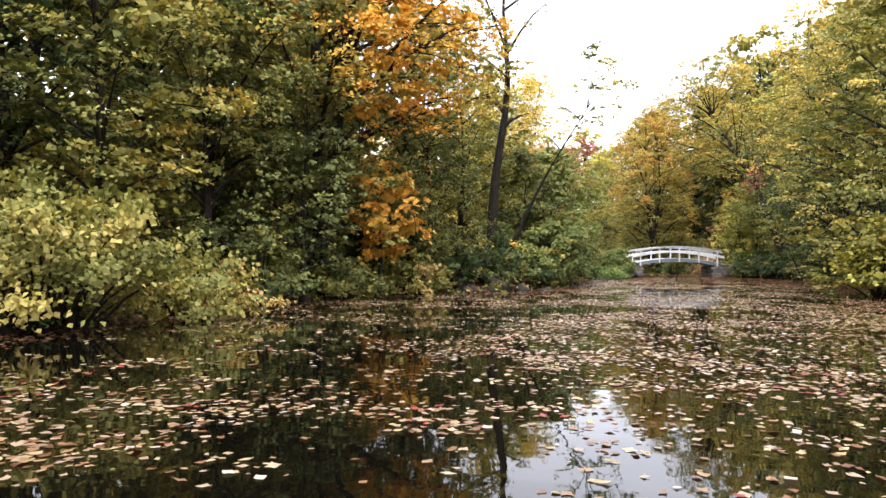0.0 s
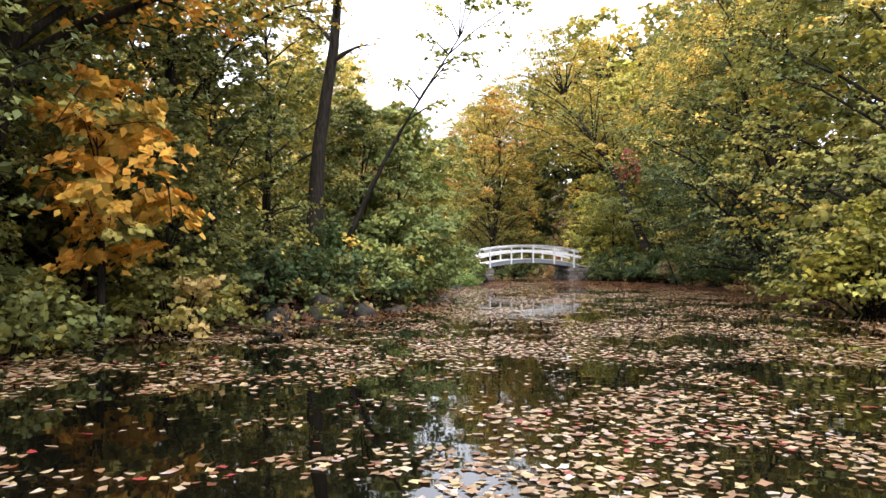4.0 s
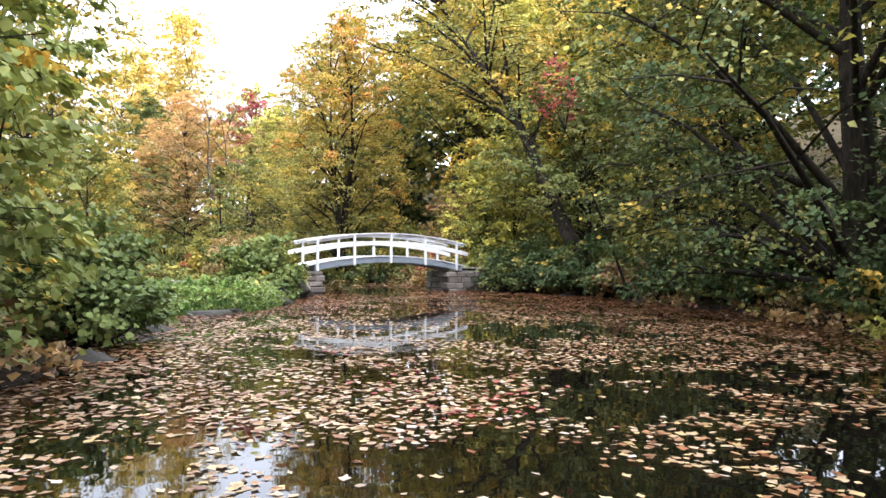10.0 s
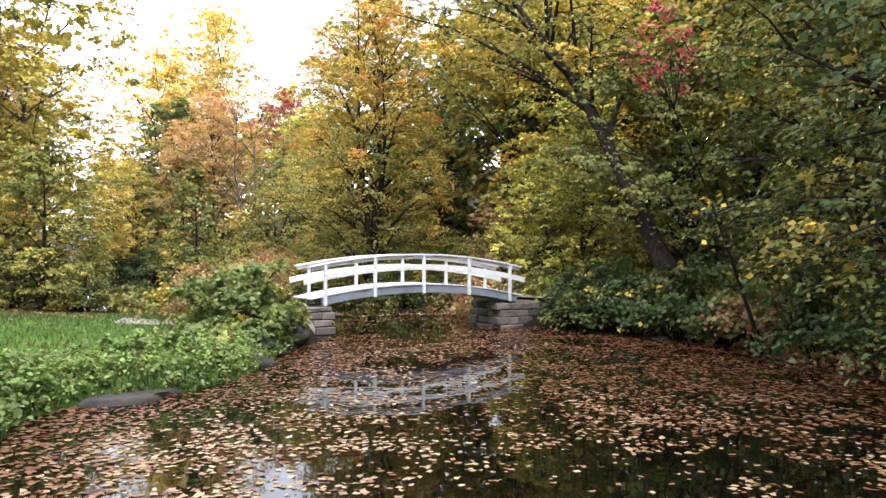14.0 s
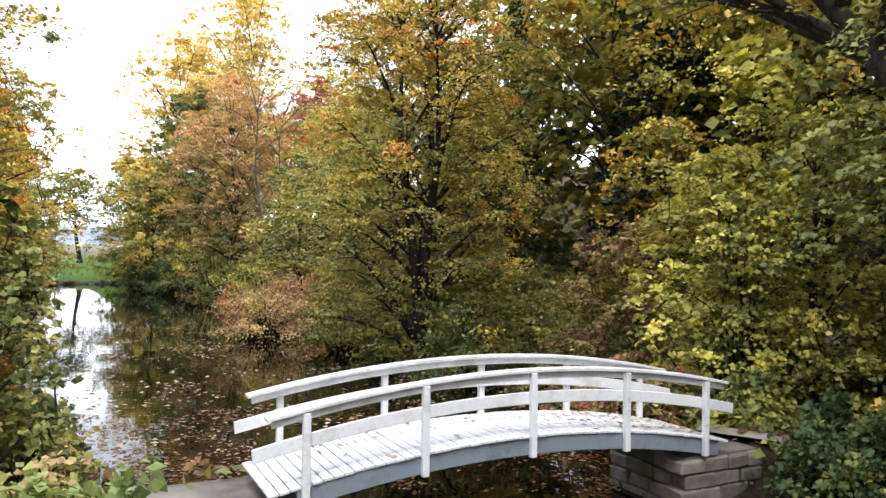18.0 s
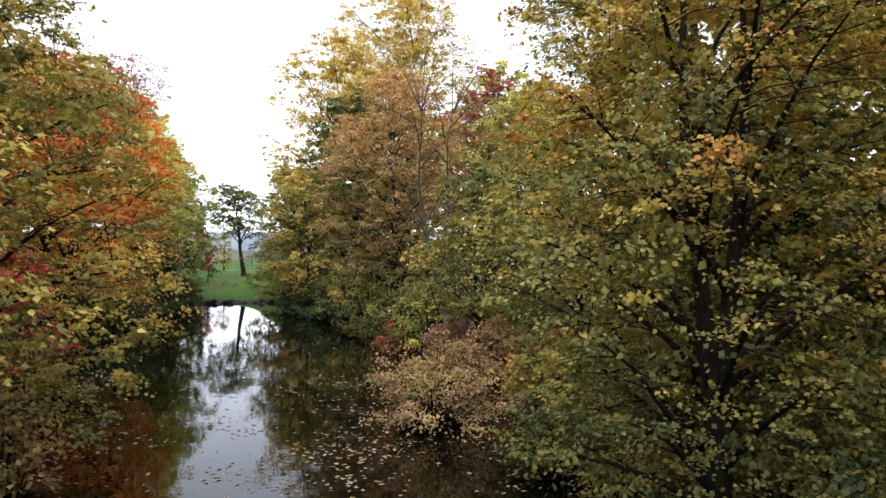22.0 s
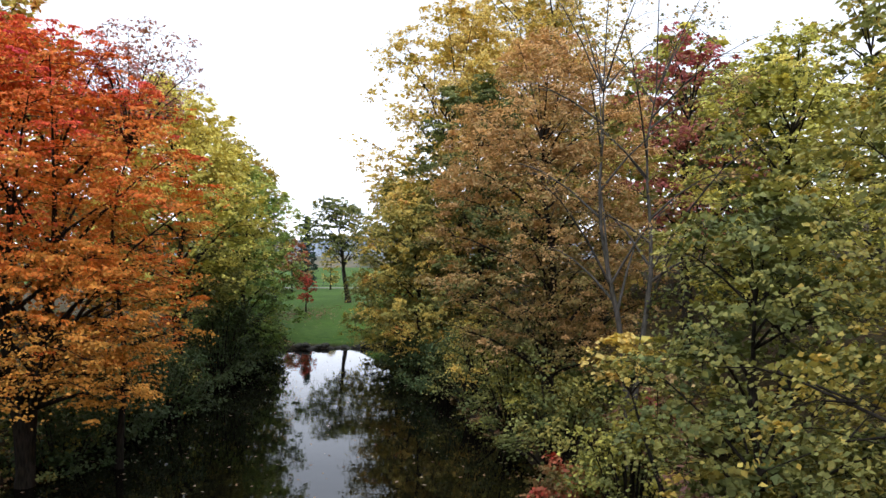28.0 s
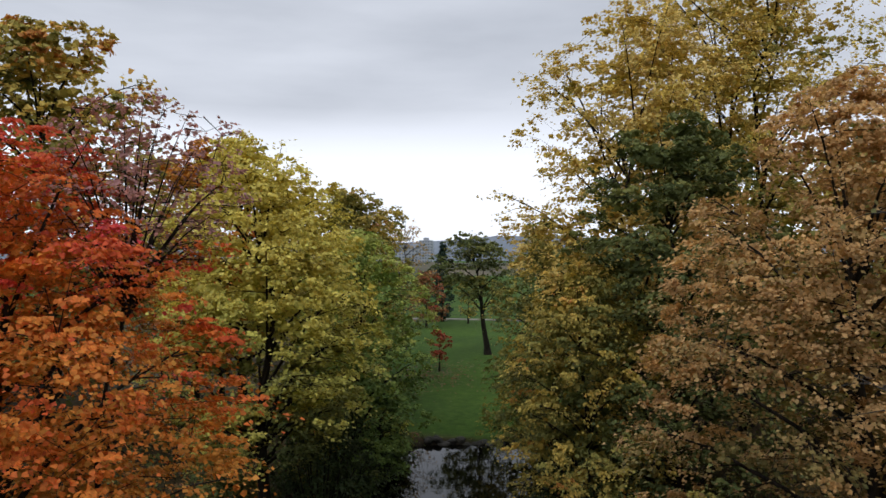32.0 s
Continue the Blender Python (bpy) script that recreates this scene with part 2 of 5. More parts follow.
def ground_material():
    m, nt, bs, _ = mat_new("park_ground")
    at = nt.nodes.new("ShaderNodeAttribute")
    at.attribute_name = "lawn"
    fine, mid, big = noise_node(nt, 9, 6), noise_node(nt, 1.3, 5), noise_node(nt, 0.12, 4)
    litter = ramp_node(nt, [(0.3, (0.02, 0.014, 0.009)), (0.48, (0.055, 0.033, 0.018)), (0.6, (0.11, 0.06, 0.028)), (0.75, (0.17, 0.11, 0.05))])
    nt.links.new(fine.outputs["Fac"], litter.inputs["Fac"])
    moss = ramp_node(nt, [(0.45, (0.055, 0.05, 0.022)), (0.6, (0.05, 0.07, 0.022))])
    nt.links.new(mid.outputs["Fac"], moss.inputs["Fac"])
    floor_c = mixc(nt, "MIX", 0.4, litter.outputs["Color"], moss.outputs["Color"])
    g1 = ramp_node(nt, [(0.3, (0.042, 0.086, 0.013)), (0.55, (0.064, 0.122, 0.019)), (0.75, (0.098, 0.142, 0.029))])
    nt.links.new(mid.outputs["Fac"], g1.inputs["Fac"])
    g2 = ramp_node(nt, [(0.35, (0.8, 0.82, 0.75)), (0.65, (1.15, 1.12, 1.0))])
    nt.links.new(big.outputs["Fac"], g2.inputs["Fac"])
    g3 = ramp_node(nt, [(0.3, (0.7, 0.7, 0.7)), (0.7, (1.25, 1.25, 1.25))])
    nt.links.new(fine.outputs["Fac"], g3.inputs["Fac"])
    grass = mixc(nt, "MULTIPLY", 1.0, mixc(nt, "MULTIPLY", 1.0, g1.outputs["Color"], g2.outputs["Color"]), g3.outputs["Color"])
    wet = nt.nodes.new("ShaderNodeAttribute")
    wet.attribute_name = "mud"
    mud = ramp_node(nt, [(0.35, (0.008, 0.006, 0.005)), (0.65, (0.024, 0.017, 0.011))])
    nt.links.new(fine.outputs["Fac"], mud.inputs["Fac"])
    soil = mixc(nt, "MIX", at.outputs["Fac"], floor_c, grass)
    nt.links.new(mixc(nt, "MIX", wet.outputs["Fac"], soil, mud.outputs["Color"]), bs.inputs["Base Color"])
    bs.inputs["Roughness"].default_value = 0.95
    bs.inputs["Specular IOR Level"].default_value = 0.12
    bump(nt, bs, fine.outputs["Fac"], 0.8, 0.06)
    return m


def stone_material(name, a, b, scale=3.0):
    m, nt, bs, _ = mat_new(name)
    n, big = noise_node(nt, scale, 8, 0.65), noise_node(nt, 0.8, 3)
    oi = nt.nodes.new("ShaderNodeObjectInfo")
    rp = ramp_node(nt, [(0.3, a), (0.7, b)])
    nt.links.new(n.outputs["Fac"], rp.inputs["Fac"])
    tint = ramp_node(nt, [(0, (0.72, 0.7, 0.66)), (1, (1.2, 1.18, 1.15))])
    nt.links.new(oi.outputs["Random"], tint.inputs["Fac"])
    moss = ramp_node(nt, [(0.5, (1, 1, 1)), (0.68, (0.55, 0.66, 0.42))])
    nt.links.new(big.outputs["Fac"], moss.inputs["Fac"])
    c = mixc(nt, "MULTIPLY", 1.0, mixc(nt, "MULTIPLY", 1.0, rp.outputs["Color"], tint.outputs["Color"]), moss.outputs["Color"])
    nt.links.new(c, bs.inputs["Base Color"])
    bs.inputs["Roughness"].default_value = 0.85
    bump(nt, bs, n.outputs["Fac"], 0.7, 0.04)
    return m


def paint_material(name, base, dirt, rough=0.5):
    m, nt, bs, _ = mat_new(name)
    n, big = noise_node(nt, 14, 6, 0.6), noise_node(nt, 1.8, 5, 0.65)
    oi = nt.nodes.new("ShaderNodeObjectInfo")
    rp = ramp_node(nt, [(0.36, dirt), (0.5, base), (1, base)])
    nt.links.new(big.outputs["Fac"], rp.inputs["Fac"])
    sp = ramp_node(nt, [(0.3, (0.86, 0.85, 0.83)), (0.5, (1, 1, 1))])
    nt.links.new(n.outputs["Fac"], sp.inputs["Fac"])
    tint = ramp_node(nt, [(0, (0.93, 0.93, 0.92)), (1, (1, 1, 1))])
    nt.links.new(oi.outputs["Random"], tint.inputs["Fac"])
    nt.links.new(mixc(nt, "MULTIPLY", 1.0, mixc(nt, "MULTIPLY", 1.0, rp.outputs["Color"], sp.outputs["Color"]), tint.outputs["Color"]), bs.inputs["Base Color"])
    bs.inputs["Roughness"].default_value = rough
    bump(nt, bs, n.outputs["Fac"], 0.15, 0.01)
    return m


WATER, GROUND = water_material(), ground_material()
STONE = stone_material("shore_stone", (0.012, 0.011, 0.009), (0.06, 0.055, 0.046), 5.0)
BLOCK = stone_material("abutment_stone", (0.07, 0.06, 0.055), (0.2, 0.175, 0.16))
WHITE = paint_material("white_paint", (0.7, 0.7, 0.7), (0.54, 0.53, 0.5))
DECKW = paint_material("white_deck_paint", (0.6, 0.6, 0.6), (0.34, 0.33, 0.32), 0.7)
GREY = paint_material("grey_paint", (0.2, 0.225, 0.26), (0.14, 0.155, 0.175))
PATHM = stone_material("path_surface", (0.2, 0.175, 0.15), (0.33, 0.3, 0.27), 1.2)
STEEL = paint_material("dark_fence_steel", (0.06, 0.065, 0.065), (0.04, 0.04, 0.04))
# both far building colours are paled to hold the distance haze
FAR = paint_material("hazed_concrete", (0.42, 0.44, 0.48), (0.37, 0.39, 0.43), 0.8)
GLASS = paint_material("hazed_window", (0.22, 0.24, 0.28), (0.18, 0.2, 0.24), 0.2)


# ---- mesh helpers ----
def mesh_np(name, verts, faces, mat, tone=None, smooth=False, point_attr=None):
    me = bpy.data.meshes.new(name)
    verts, faces = np.asarray(verts, np.float32), np.asarray(faces, np.int32)
    m, k = faces.shape
    me.vertices.add(len(verts))
    me.vertices.foreach_set("co", verts.ravel())
    me.loops.add(m * k)
    me.loops.foreach_set("vertex_index", faces.ravel())
    me.polygons.add(m)
    me.polygons.foreach_set("loop_start", np.arange(m, dtype=np.int32) * k)
    if smooth:
        me.polygons.foreach_set("use_smooth", np.ones(m, bool))
    me.update(calc_edges=True)
    if tone is not None:
        me.attributes.new("tone", "FLOAT", "FACE").data.foreach_set("value", np.asarray(tone, np.float32))
    if point_attr is not None:
        me.attributes.new(point_attr[0], "FLOAT", "POINT").data.foreach_set("value", np.asarray(point_attr[1], np.float32))
    me.materials.append(mat)
    return me


def part(name, data, parent, label="", at=None):
    ob = new(name, data)
    ob.parent = parent
    if at is not None:
        ob.matrix_basis = at
    return tagged(ob, label)


def thing(name, m, label, category, group="", kind=""):
    ob = new(name)
    ob.empty_display_size = 0.3
    ob.matrix_basis = m
    return tagged(ob, label, category, group, kind)


class Tubes:
    """Gathers tapered tubes into one mesh of quads."""

    def __init__(self):
        self.v, self.f, self.n = [], [], 0

    def add(self, pts, radii, sides=6):
        pts, radii = np.asarray(pts, float), np.asarray(radii, float)
        tan = np.gradient(pts, axis=0)
        tan /= np.linalg.norm(tan, axis=1, keepdims=True) + 1e-9
        ref = np.where(np.abs(tan[:, 2:3]) > 0.85, [[1.0, 0, 0]], [[0, 0, 1.0]])
        a = np.cross(tan, ref)
        a /= np.linalg.norm(a, axis=1, keepdims=True) + 1e-9
        b = np.cross(tan, a)
        th = np.arange(sides) * 2 * math.pi / sides
        ring = pts[:, None] + radii[:, None, None] * (np.cos(th)[None, :, None] * a[:, None] + np.sin(th)[None, :, None] * b[:, None])
        i = np.arange(len(pts) - 1)[:, None] * sides
        j = np.arange(sides)[None, :]
        jn = (j + 1) % sides
        f = np.stack([i + j, i + jn, i + sides + jn, i + sides + j], -1).reshape(-1, 4) + self.n
        self.v.append(ring.reshape(-1, 3))
        self.f.append(f)
        self.n += len(pts) * sides

    def mesh(self, name, mat):
        return mesh_np(name, np.concatenate(self.v), np.concatenate(self.f), mat, smooth=True)


def curve_pts(p0, p1, p2, n):
    s = np.linspace(0, 1, n)[:, None]
    return (1 - s) ** 2 * np.asarray(p0) + 2 * s * (1 - s) * np.asarray(p1) + s ** 2 * np.asarray(p2)


def leaves_mesh(name, rng, centres, spread, per, size, tone, mat, flat=0.35, droop=0.35, hang=0.3, out=None, wide=0.46, fine=False):
    """Sprays of small folded leaves round the centres; tone is given per spray."""
    k = len(centres)
    idx = np.repeat(np.arange(k), per)
    n = len(idx)
    d = rng.normal(size=(n, 3))
    rad = np.abs(rng.normal(0, 0.55, n))
    d /= np.linalg.norm(d, axis=1, keepdims=True)
    off = d * rad[:, None] * np.asarray(spread)[idx][:, None]
    off[:, 2] *= flat
    off[:, 2] -= droop * rad ** 2 * np.asarray(spread)[idx] * 0.6
    pos = np.asarray(centres)[idx] + off
    ang = rng.uniform(0, 2 * math.pi, n)
    dirv = np.stack([np.cos(ang), np.sin(ang), rng.normal(-hang, 0.4, n)], -1)
    if out is not None:
        dirv[:, :2] += 0.8 * np.asarray(out)[idx]
    dirv /= np.linalg.norm(dirv, axis=1, keepdims=True)
    up = rng.normal(0, 0.36, (k, 3))[idx] + rng.normal(0, 0.28, (n, 3)) + np.array([0, 0, 0.75])
    if out is not None:
        up[:, :2] += 0.75 * np.asarray(out)[idx]
    side = np.cross(dirv, up)
    side /= np.linalg.norm(side, axis=1, keepdims=True) + 1e-9
    nrm = np.cross(side, dirv)
    s = (size * np.ones(k))[idx][:, None] * rng.uniform(0.6, 1.35, n)[:, None]
    fold = rng.uniform(0.0, 0.25, n)[:, None] * s
    if fine:
        v = np.empty((n, 6, 3), np.float32)
        for j, (a, b, c) in enumerate(((-0.5, 0, 0), (-0.22, 1, 0.8), (0.12, 0.92, 0.9), (0.6, 0, -0.6), (0.12, -0.92, 0.9), (-0.22, -1, 0.8))):
            v[:, j] = pos + dirv * s * a + side * s * wide * b + nrm * fold * c
    else:
        v = np.empty((n, 4, 3), np.float32)
        v[:, 0] = pos - dirv * s * 0.5
        v[:, 1] = pos + side * s * wide + nrm * fold - dirv * s * 0.05
        v[:, 2] = pos + dirv * s * 0.6
        v[:, 3] = pos - side * s * wide + nrm * fold - dirv * s * 0.05
    t = np.clip(np.asarray(tone)[idx] + rng.normal(0, 0.065, n), 0, 1)
    kk = v.shape[1]
    return mesh_np(name, v.reshape(-1, 3), np.arange(n * kk).reshape(n, kk), mat, tone=t)


def crown_profile(u, form):
    if form == "cone":
        return (1.02 - u) ** 0.8 * np.minimum(1, 0.5 + 4 * u)
    if form == "dome":
        return np.minimum(1, 0.72 + 0.9 * u) * np.sqrt(np.maximum(0.03, 1 - u ** 6))
    if form == "vase":
        return np.sin(math.pi * (0.06 + 0.84 * u ** 1.25)) ** 0.75
    return np.minimum(1, 0.62 + 1.3 * u) * np.sqrt(np.maximum(0.02, 1 - u ** 3.6))


def make_tree(name, label, at, h, r, low, leaves, size, mat, seed, bark=BARK, lean=(0, 0), form="round", stems=1, tone=0.5, swing=0.25, top=0.0,
              trunk_r=None, limbs=18, flat=0.5, droop=0.4, category="tree", clump=1.1, group="", hang=0.3, base_drop=0.4, side=(0, 0), full=1.0, fine=False, twigs=True):
    """A tree with tapered trunk, limbs, twigs and sprays of leaves; low: height at which the crown begins; top: tone
    gained up the crown, for coloured tops and for shade put into low boughs; side: crown pushed out, in metres.
    """
    rng = np.random.default_rng(seed)
    tree = thing(name, Matrix.Translation(at) @ pose(0, 0, 0), label, category, group)
    trunk_r = trunk_r or 0.018 * h
    wood, twig, limb = Tubes(), Tubes(), Tubes()
    stem_paths = []
    for s in range(stems):
        a = s * 2 * math.pi / max(stems, 1) + rng.uniform(0, 1)
        spread = 0.0 if stems == 1 else 0.1 * h
        zz = np.linspace(-base_drop, h * (0.93 if form == "cone" else 0.8), 11)
        u = np.clip(zz / h, 0, 1)
        wob = np.stack([np.sin(zz * 0.55 + rng.uniform(0, 6)) * 0.026 * h * u, np.cos(zz * 0.47 + rng.uniform(0, 6)) * 0.026 * h * u], -1)
        xy = wob + np.outer(u ** 1.1, np.asarray(lean, float)) + np.outer(u ** 1.2, (math.cos(a) * spread, math.sin(a) * spread))
        p = np.column_stack([xy, zz])
        rad = trunk_r * np.maximum(1 - 1.15 * u, 0.06) * (1 + 0.6 * np.exp(-np.maximum(zz, 0) * 2.2)) / (1 if stems == 1 else 1.25)
        wood.add(p, rad, 8)
        stem_paths.append(p)
    lobes = rng.uniform(0, 6.28, 3)
    cent, spr, outs, tn = [], [], [], []
    for i in range(limbs):
        u = (i + 0.5 + rng.uniform(-0.4, 0.4)) / limbs
        th = i * 2.39996 + rng.uniform(-0.4, 0.4)
        z1 = low + (h - low) * u
        lob = 1 + 0.13 * math.sin(2 * th + lobes[0]) + 0.1 * math.sin(3 * th + lobes[1] + 4 * u)
        reach = max(0.12 * r, r * float(crown_profile(np.array(max(u, 0.0)), form)) * lob * rng.uniform(0.72, 1.05))
        sp = stem_paths[i % stems]
        z0 = min(max(z1 - reach * rng.uniform(0.5, 1.1), min(low * 0.8, 0.3 * h)), (0.9 if form == "cone" else 0.72) * h)
        k = np.interp(z0, sp[:, 2], np.arange(len(sp)))
        p0 = np.array([np.interp(k, np.arange(len(sp)), sp[:, c]) for c in range(3)])
        ow = np.array([math.cos(th), math.sin(th)])
        axis = np.array([np.interp(z1, sp[:, 2], sp[:, 0]), np.interp(z1, sp[:, 2], sp[:, 1])]) + np.asarray(side, float) * (1 - abs(2 * u - 0.8)) * 0.9
        p2 = np.array([*(axis + ow * reach), z1 - 0.12 * reach * droop])
        mid = np.array([*(p0[:2] * 0.45 + p2[:2] * 0.55), max(p0[2], p2[2]) * 0.72 + min(p0[2], p2[2]) * 0.28 + 0.08 * reach])
        lp = curve_pts(p0, mid, p2, 7)
        lr = trunk_r * 0.34 * (1 - 0.5 * u)
        limb.add(lp[::2], np.linspace(lr, lr * 0.16, 4), 5)
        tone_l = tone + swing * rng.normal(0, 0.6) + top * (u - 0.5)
        m = 5 if reach > 0.35 * r else 3
        for j in range(m):
            s = 0.32 + 0.66 * (j + rng.uniform(0.1, 0.9)) / m
            q0 = np.array([np.interp(s * 6, np.arange(7), lp[:, c]) for c in range(3)])
            for sg in (-1, 1):
                ta = th + sg * rng.uniform(0.4, 1.25)
                ln = (0.42 * (1.15 - s) + 0.12) * reach * rng.uniform(0.7, 1.2) + 0.05 * r
                q2 = q0 + np.array([math.cos(ta) * ln, math.sin(ta) * ln, ln * rng.uniform(-0.3, 0.35)])
                q1 = (q0 + q2) / 2 + np.array([0, 0, 0.12 * ln])
                if sg > 0 or j % 2:
                    twig.add(curve_pts(q0, q1, q2, 3), np.linspace(lr * 0.28, lr * 0.06 + 0.003, 3), 3)
                for f in (0.45, 1.0):
                    cent.append(q0 * (1 - f) + q2 * f + np.array([0, 0, 0.05 * ln]))
                    spr.append(clump * (0.08 * r + 0.22 * ln) * rng.uniform(0.75, 1.2))
                    outs.append([math.cos(ta), math.sin(ta)])
                    tn.append(tone_l + swing * rng.normal(0, 0.5))
        cent.append(p2), spr.append(clump * 0.2 * r * rng.uniform(0.7, 1.1)), outs.append(ow), tn.append(tone_l)
    for sp in stem_paths:
        for j in range(5):
            cent.append(sp[-1] + rng.normal(0, 0.07 * r, 3)), spr.append(clump * 0.2 * r), outs.append([0, 0]), tn.append(tone + 0.5 * top)
    # rounded masses on the crown's outside, each a dome of leaf sprays with a gap under it
    nodes, inner = np.array(cent), len(cent)
    core, core_s, core_t = [], [], []
    for i in range(int(full * limbs * 2.3)):
        u = rng.uniform(0.0, 1) ** 0.85
        th = i * 2.39996 + rng.uniform(-0.5, 0.5)
        z1 = low + (h - low) * u
        lump = 1 + 0.13 * math.sin(2 * th + lobes[0]) + 0.1 * math.sin(3 * th + lobes[1] + 4 * u) + 0.08 * math.sin(14 * u + lobes[1])
        env = r * float(crown_profile(np.array(u), form)) * lump
        ax = np.mean([[np.interp(z1, q[:, 2], q[:, c]) for c in (0, 1)] for q in stem_paths], axis=0) + np.asarray(side, float) * (1 - abs(2 * u - 0.8)) * 0.9
        puff = clump * r * rng.uniform(0.18, 0.33) * (0.75 if u > 0.85 else 1)
        c0 = np.array([ax[0] + math.cos(th) * max(env - 0.75 * puff, 0), ax[1] + math.sin(th) * max(env - 0.75 * puff, 0), z1 - 0.5 * puff])
        near = nodes[np.argmin(((nodes[:inner] - c0) ** 2).sum(1))]
        twig.add((near, c0), (0.02, 0.008), 3)
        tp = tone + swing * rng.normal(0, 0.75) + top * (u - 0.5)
        for j in range(6):
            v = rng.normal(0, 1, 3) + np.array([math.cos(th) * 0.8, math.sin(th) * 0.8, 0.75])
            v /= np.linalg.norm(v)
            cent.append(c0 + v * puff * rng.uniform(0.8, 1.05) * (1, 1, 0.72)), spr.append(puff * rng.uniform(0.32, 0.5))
            # upward sprays take a lighter tone: light from above put into the colour
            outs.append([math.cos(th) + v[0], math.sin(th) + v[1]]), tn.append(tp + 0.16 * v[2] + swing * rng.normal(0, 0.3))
            if j < 2:
                twig.add((c0, cent[-1]), (0.008, 0.004), 3)
        # inner sprays fill the crown; their lower tone is interior shade put into colour
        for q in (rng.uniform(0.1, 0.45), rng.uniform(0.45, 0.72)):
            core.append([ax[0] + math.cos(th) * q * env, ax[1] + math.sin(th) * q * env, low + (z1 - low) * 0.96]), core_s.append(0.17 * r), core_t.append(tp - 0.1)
    share = np.array([0.5] * inner + [1.35] * (len(cent) - inner) + [1.5] * len(core))
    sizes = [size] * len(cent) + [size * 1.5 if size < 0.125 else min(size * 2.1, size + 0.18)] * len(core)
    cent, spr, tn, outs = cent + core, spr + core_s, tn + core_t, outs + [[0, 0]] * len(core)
    per = np.maximum(1, np.round(0.72 * leaves / share.sum() * share * rng.uniform(0.55, 1.45, len(cent))).astype(int))
    part("trunk", wood.mesh("trunk", bark), tree)
    tagged(part("branch_frame", limb.mesh("branch_frame", bark), tree), kind="stuff")
    if twigs:
        tagged(part("branchwork", twig.mesh("branchwork", bark), tree), kind="stuff")
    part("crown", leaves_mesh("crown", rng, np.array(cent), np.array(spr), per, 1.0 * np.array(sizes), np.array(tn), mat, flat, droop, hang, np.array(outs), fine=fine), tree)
    return tree


def make_bush(name, label, at, h, r, leaves, size, mat, seed, tone=0.5, swing=0.3, stems=9, flat=0.6, droop=0.3, category="bush", ry=None, bark=BARK, group="", hang=0.3, fine=False):
    """A bush: arching stems from the ground and a ragged dome of leaf sprays."""
    rng = np.random.default_rng(seed)
    bush = thing(name, Matrix.Translation(at), label, category, group)
    wood = Tubes()
    cent, spr, outs, tn = [], [], [], []
    ry = ry or r
    n = stems * 5
    for i in range(n):
        th = i * 2.39996
        u = math.sqrt((i + 0.5) / n)
        top = h * math.sqrt(max(0.06, 1 - (0.97 * u) ** 2.4)) * rng.uniform(0.72, 1.08)
        top *= rng.choice([1.0, 1.0, 0.75, 0.5])
        e = np.array([math.cos(th) * r * u * rng.uniform(0.8, 1.1), math.sin(th) * ry * u * rng.uniform(0.8, 1.1), max(top, 0.12)])
        b = np.array([e[0] * 0.25, e[1] * 0.25, -0.25])
        midp = np.array([e[0] * 0.55, e[1] * 0.55, e[2] * 0.8])
        wood.add(curve_pts(b, midp, e, 4), np.linspace(0.012 * h + 0.006, 0.004, 4), 3)
        t = tone + swing * rng.normal(0, 0.7)
        for f in (0.62, 0.85, 1.0):
            c = b * (1 - f) ** 2 + 2 * f * (1 - f) * midp + e * f * f
            cent.append(c), spr.append((0.16 * (r + ry) / 2 + 0.1 * h) * rng.uniform(0.7, 1.2)), outs.append([math.cos(th) * u, math.sin(th) * u]), tn.append(t + swing * rng.normal(0, 0.35))
    per = np.maximum(1, np.round(0.62 * leaves / len(cent) * rng.uniform(0.5, 1.5, len(cent))).astype(int))
    tagged(part("stem_clump", wood.mesh("stem_clump", bark), bush), kind="stuff")
    part("foliage", leaves_mesh("foliage", rng, np.array(cent), np.array(spr), per, 1.12 * size, np.array(tn), mat, flat, droop, hang, np.array(outs), fine=fine), bush)
    return bush


def box_mesh(name, x0, x1, y0, y1, z0, z1, mat, bevel=0.012, jitter=0.0, seed=0):
    bm = bmesh.new()
    bmesh.ops.create_cube(bm, size=1)
    rng = random.Random(seed)
    for v in bm.verts:
        v.co = Vector(((x0 + x1) / 2 + v.co.x * (x1 - x0), (y0 + y1) / 2 + v.co.y * (y1 - y0), (z0 + z1) / 2 + v.co.z * (z1 - z0)))
        v.co += Vector([rng.uniform(-jitter, jitter) for _ in range(3)])
    if bevel:
        bmesh.ops.bevel(bm, geom=bm.edges[:], offset=bevel, segments=1, affect="EDGES")
    me = bpy.data.meshes.new(name)
    bm.to_mesh(me)
    bm.free()
    me.materials.append(mat)
    return me


# ---- the ground and the ponds ----
def ramp01(a, b, x):
    t = np.clip((x - a) / (b - a), 0, 1)
    return t * t * (3 - 2 * t)


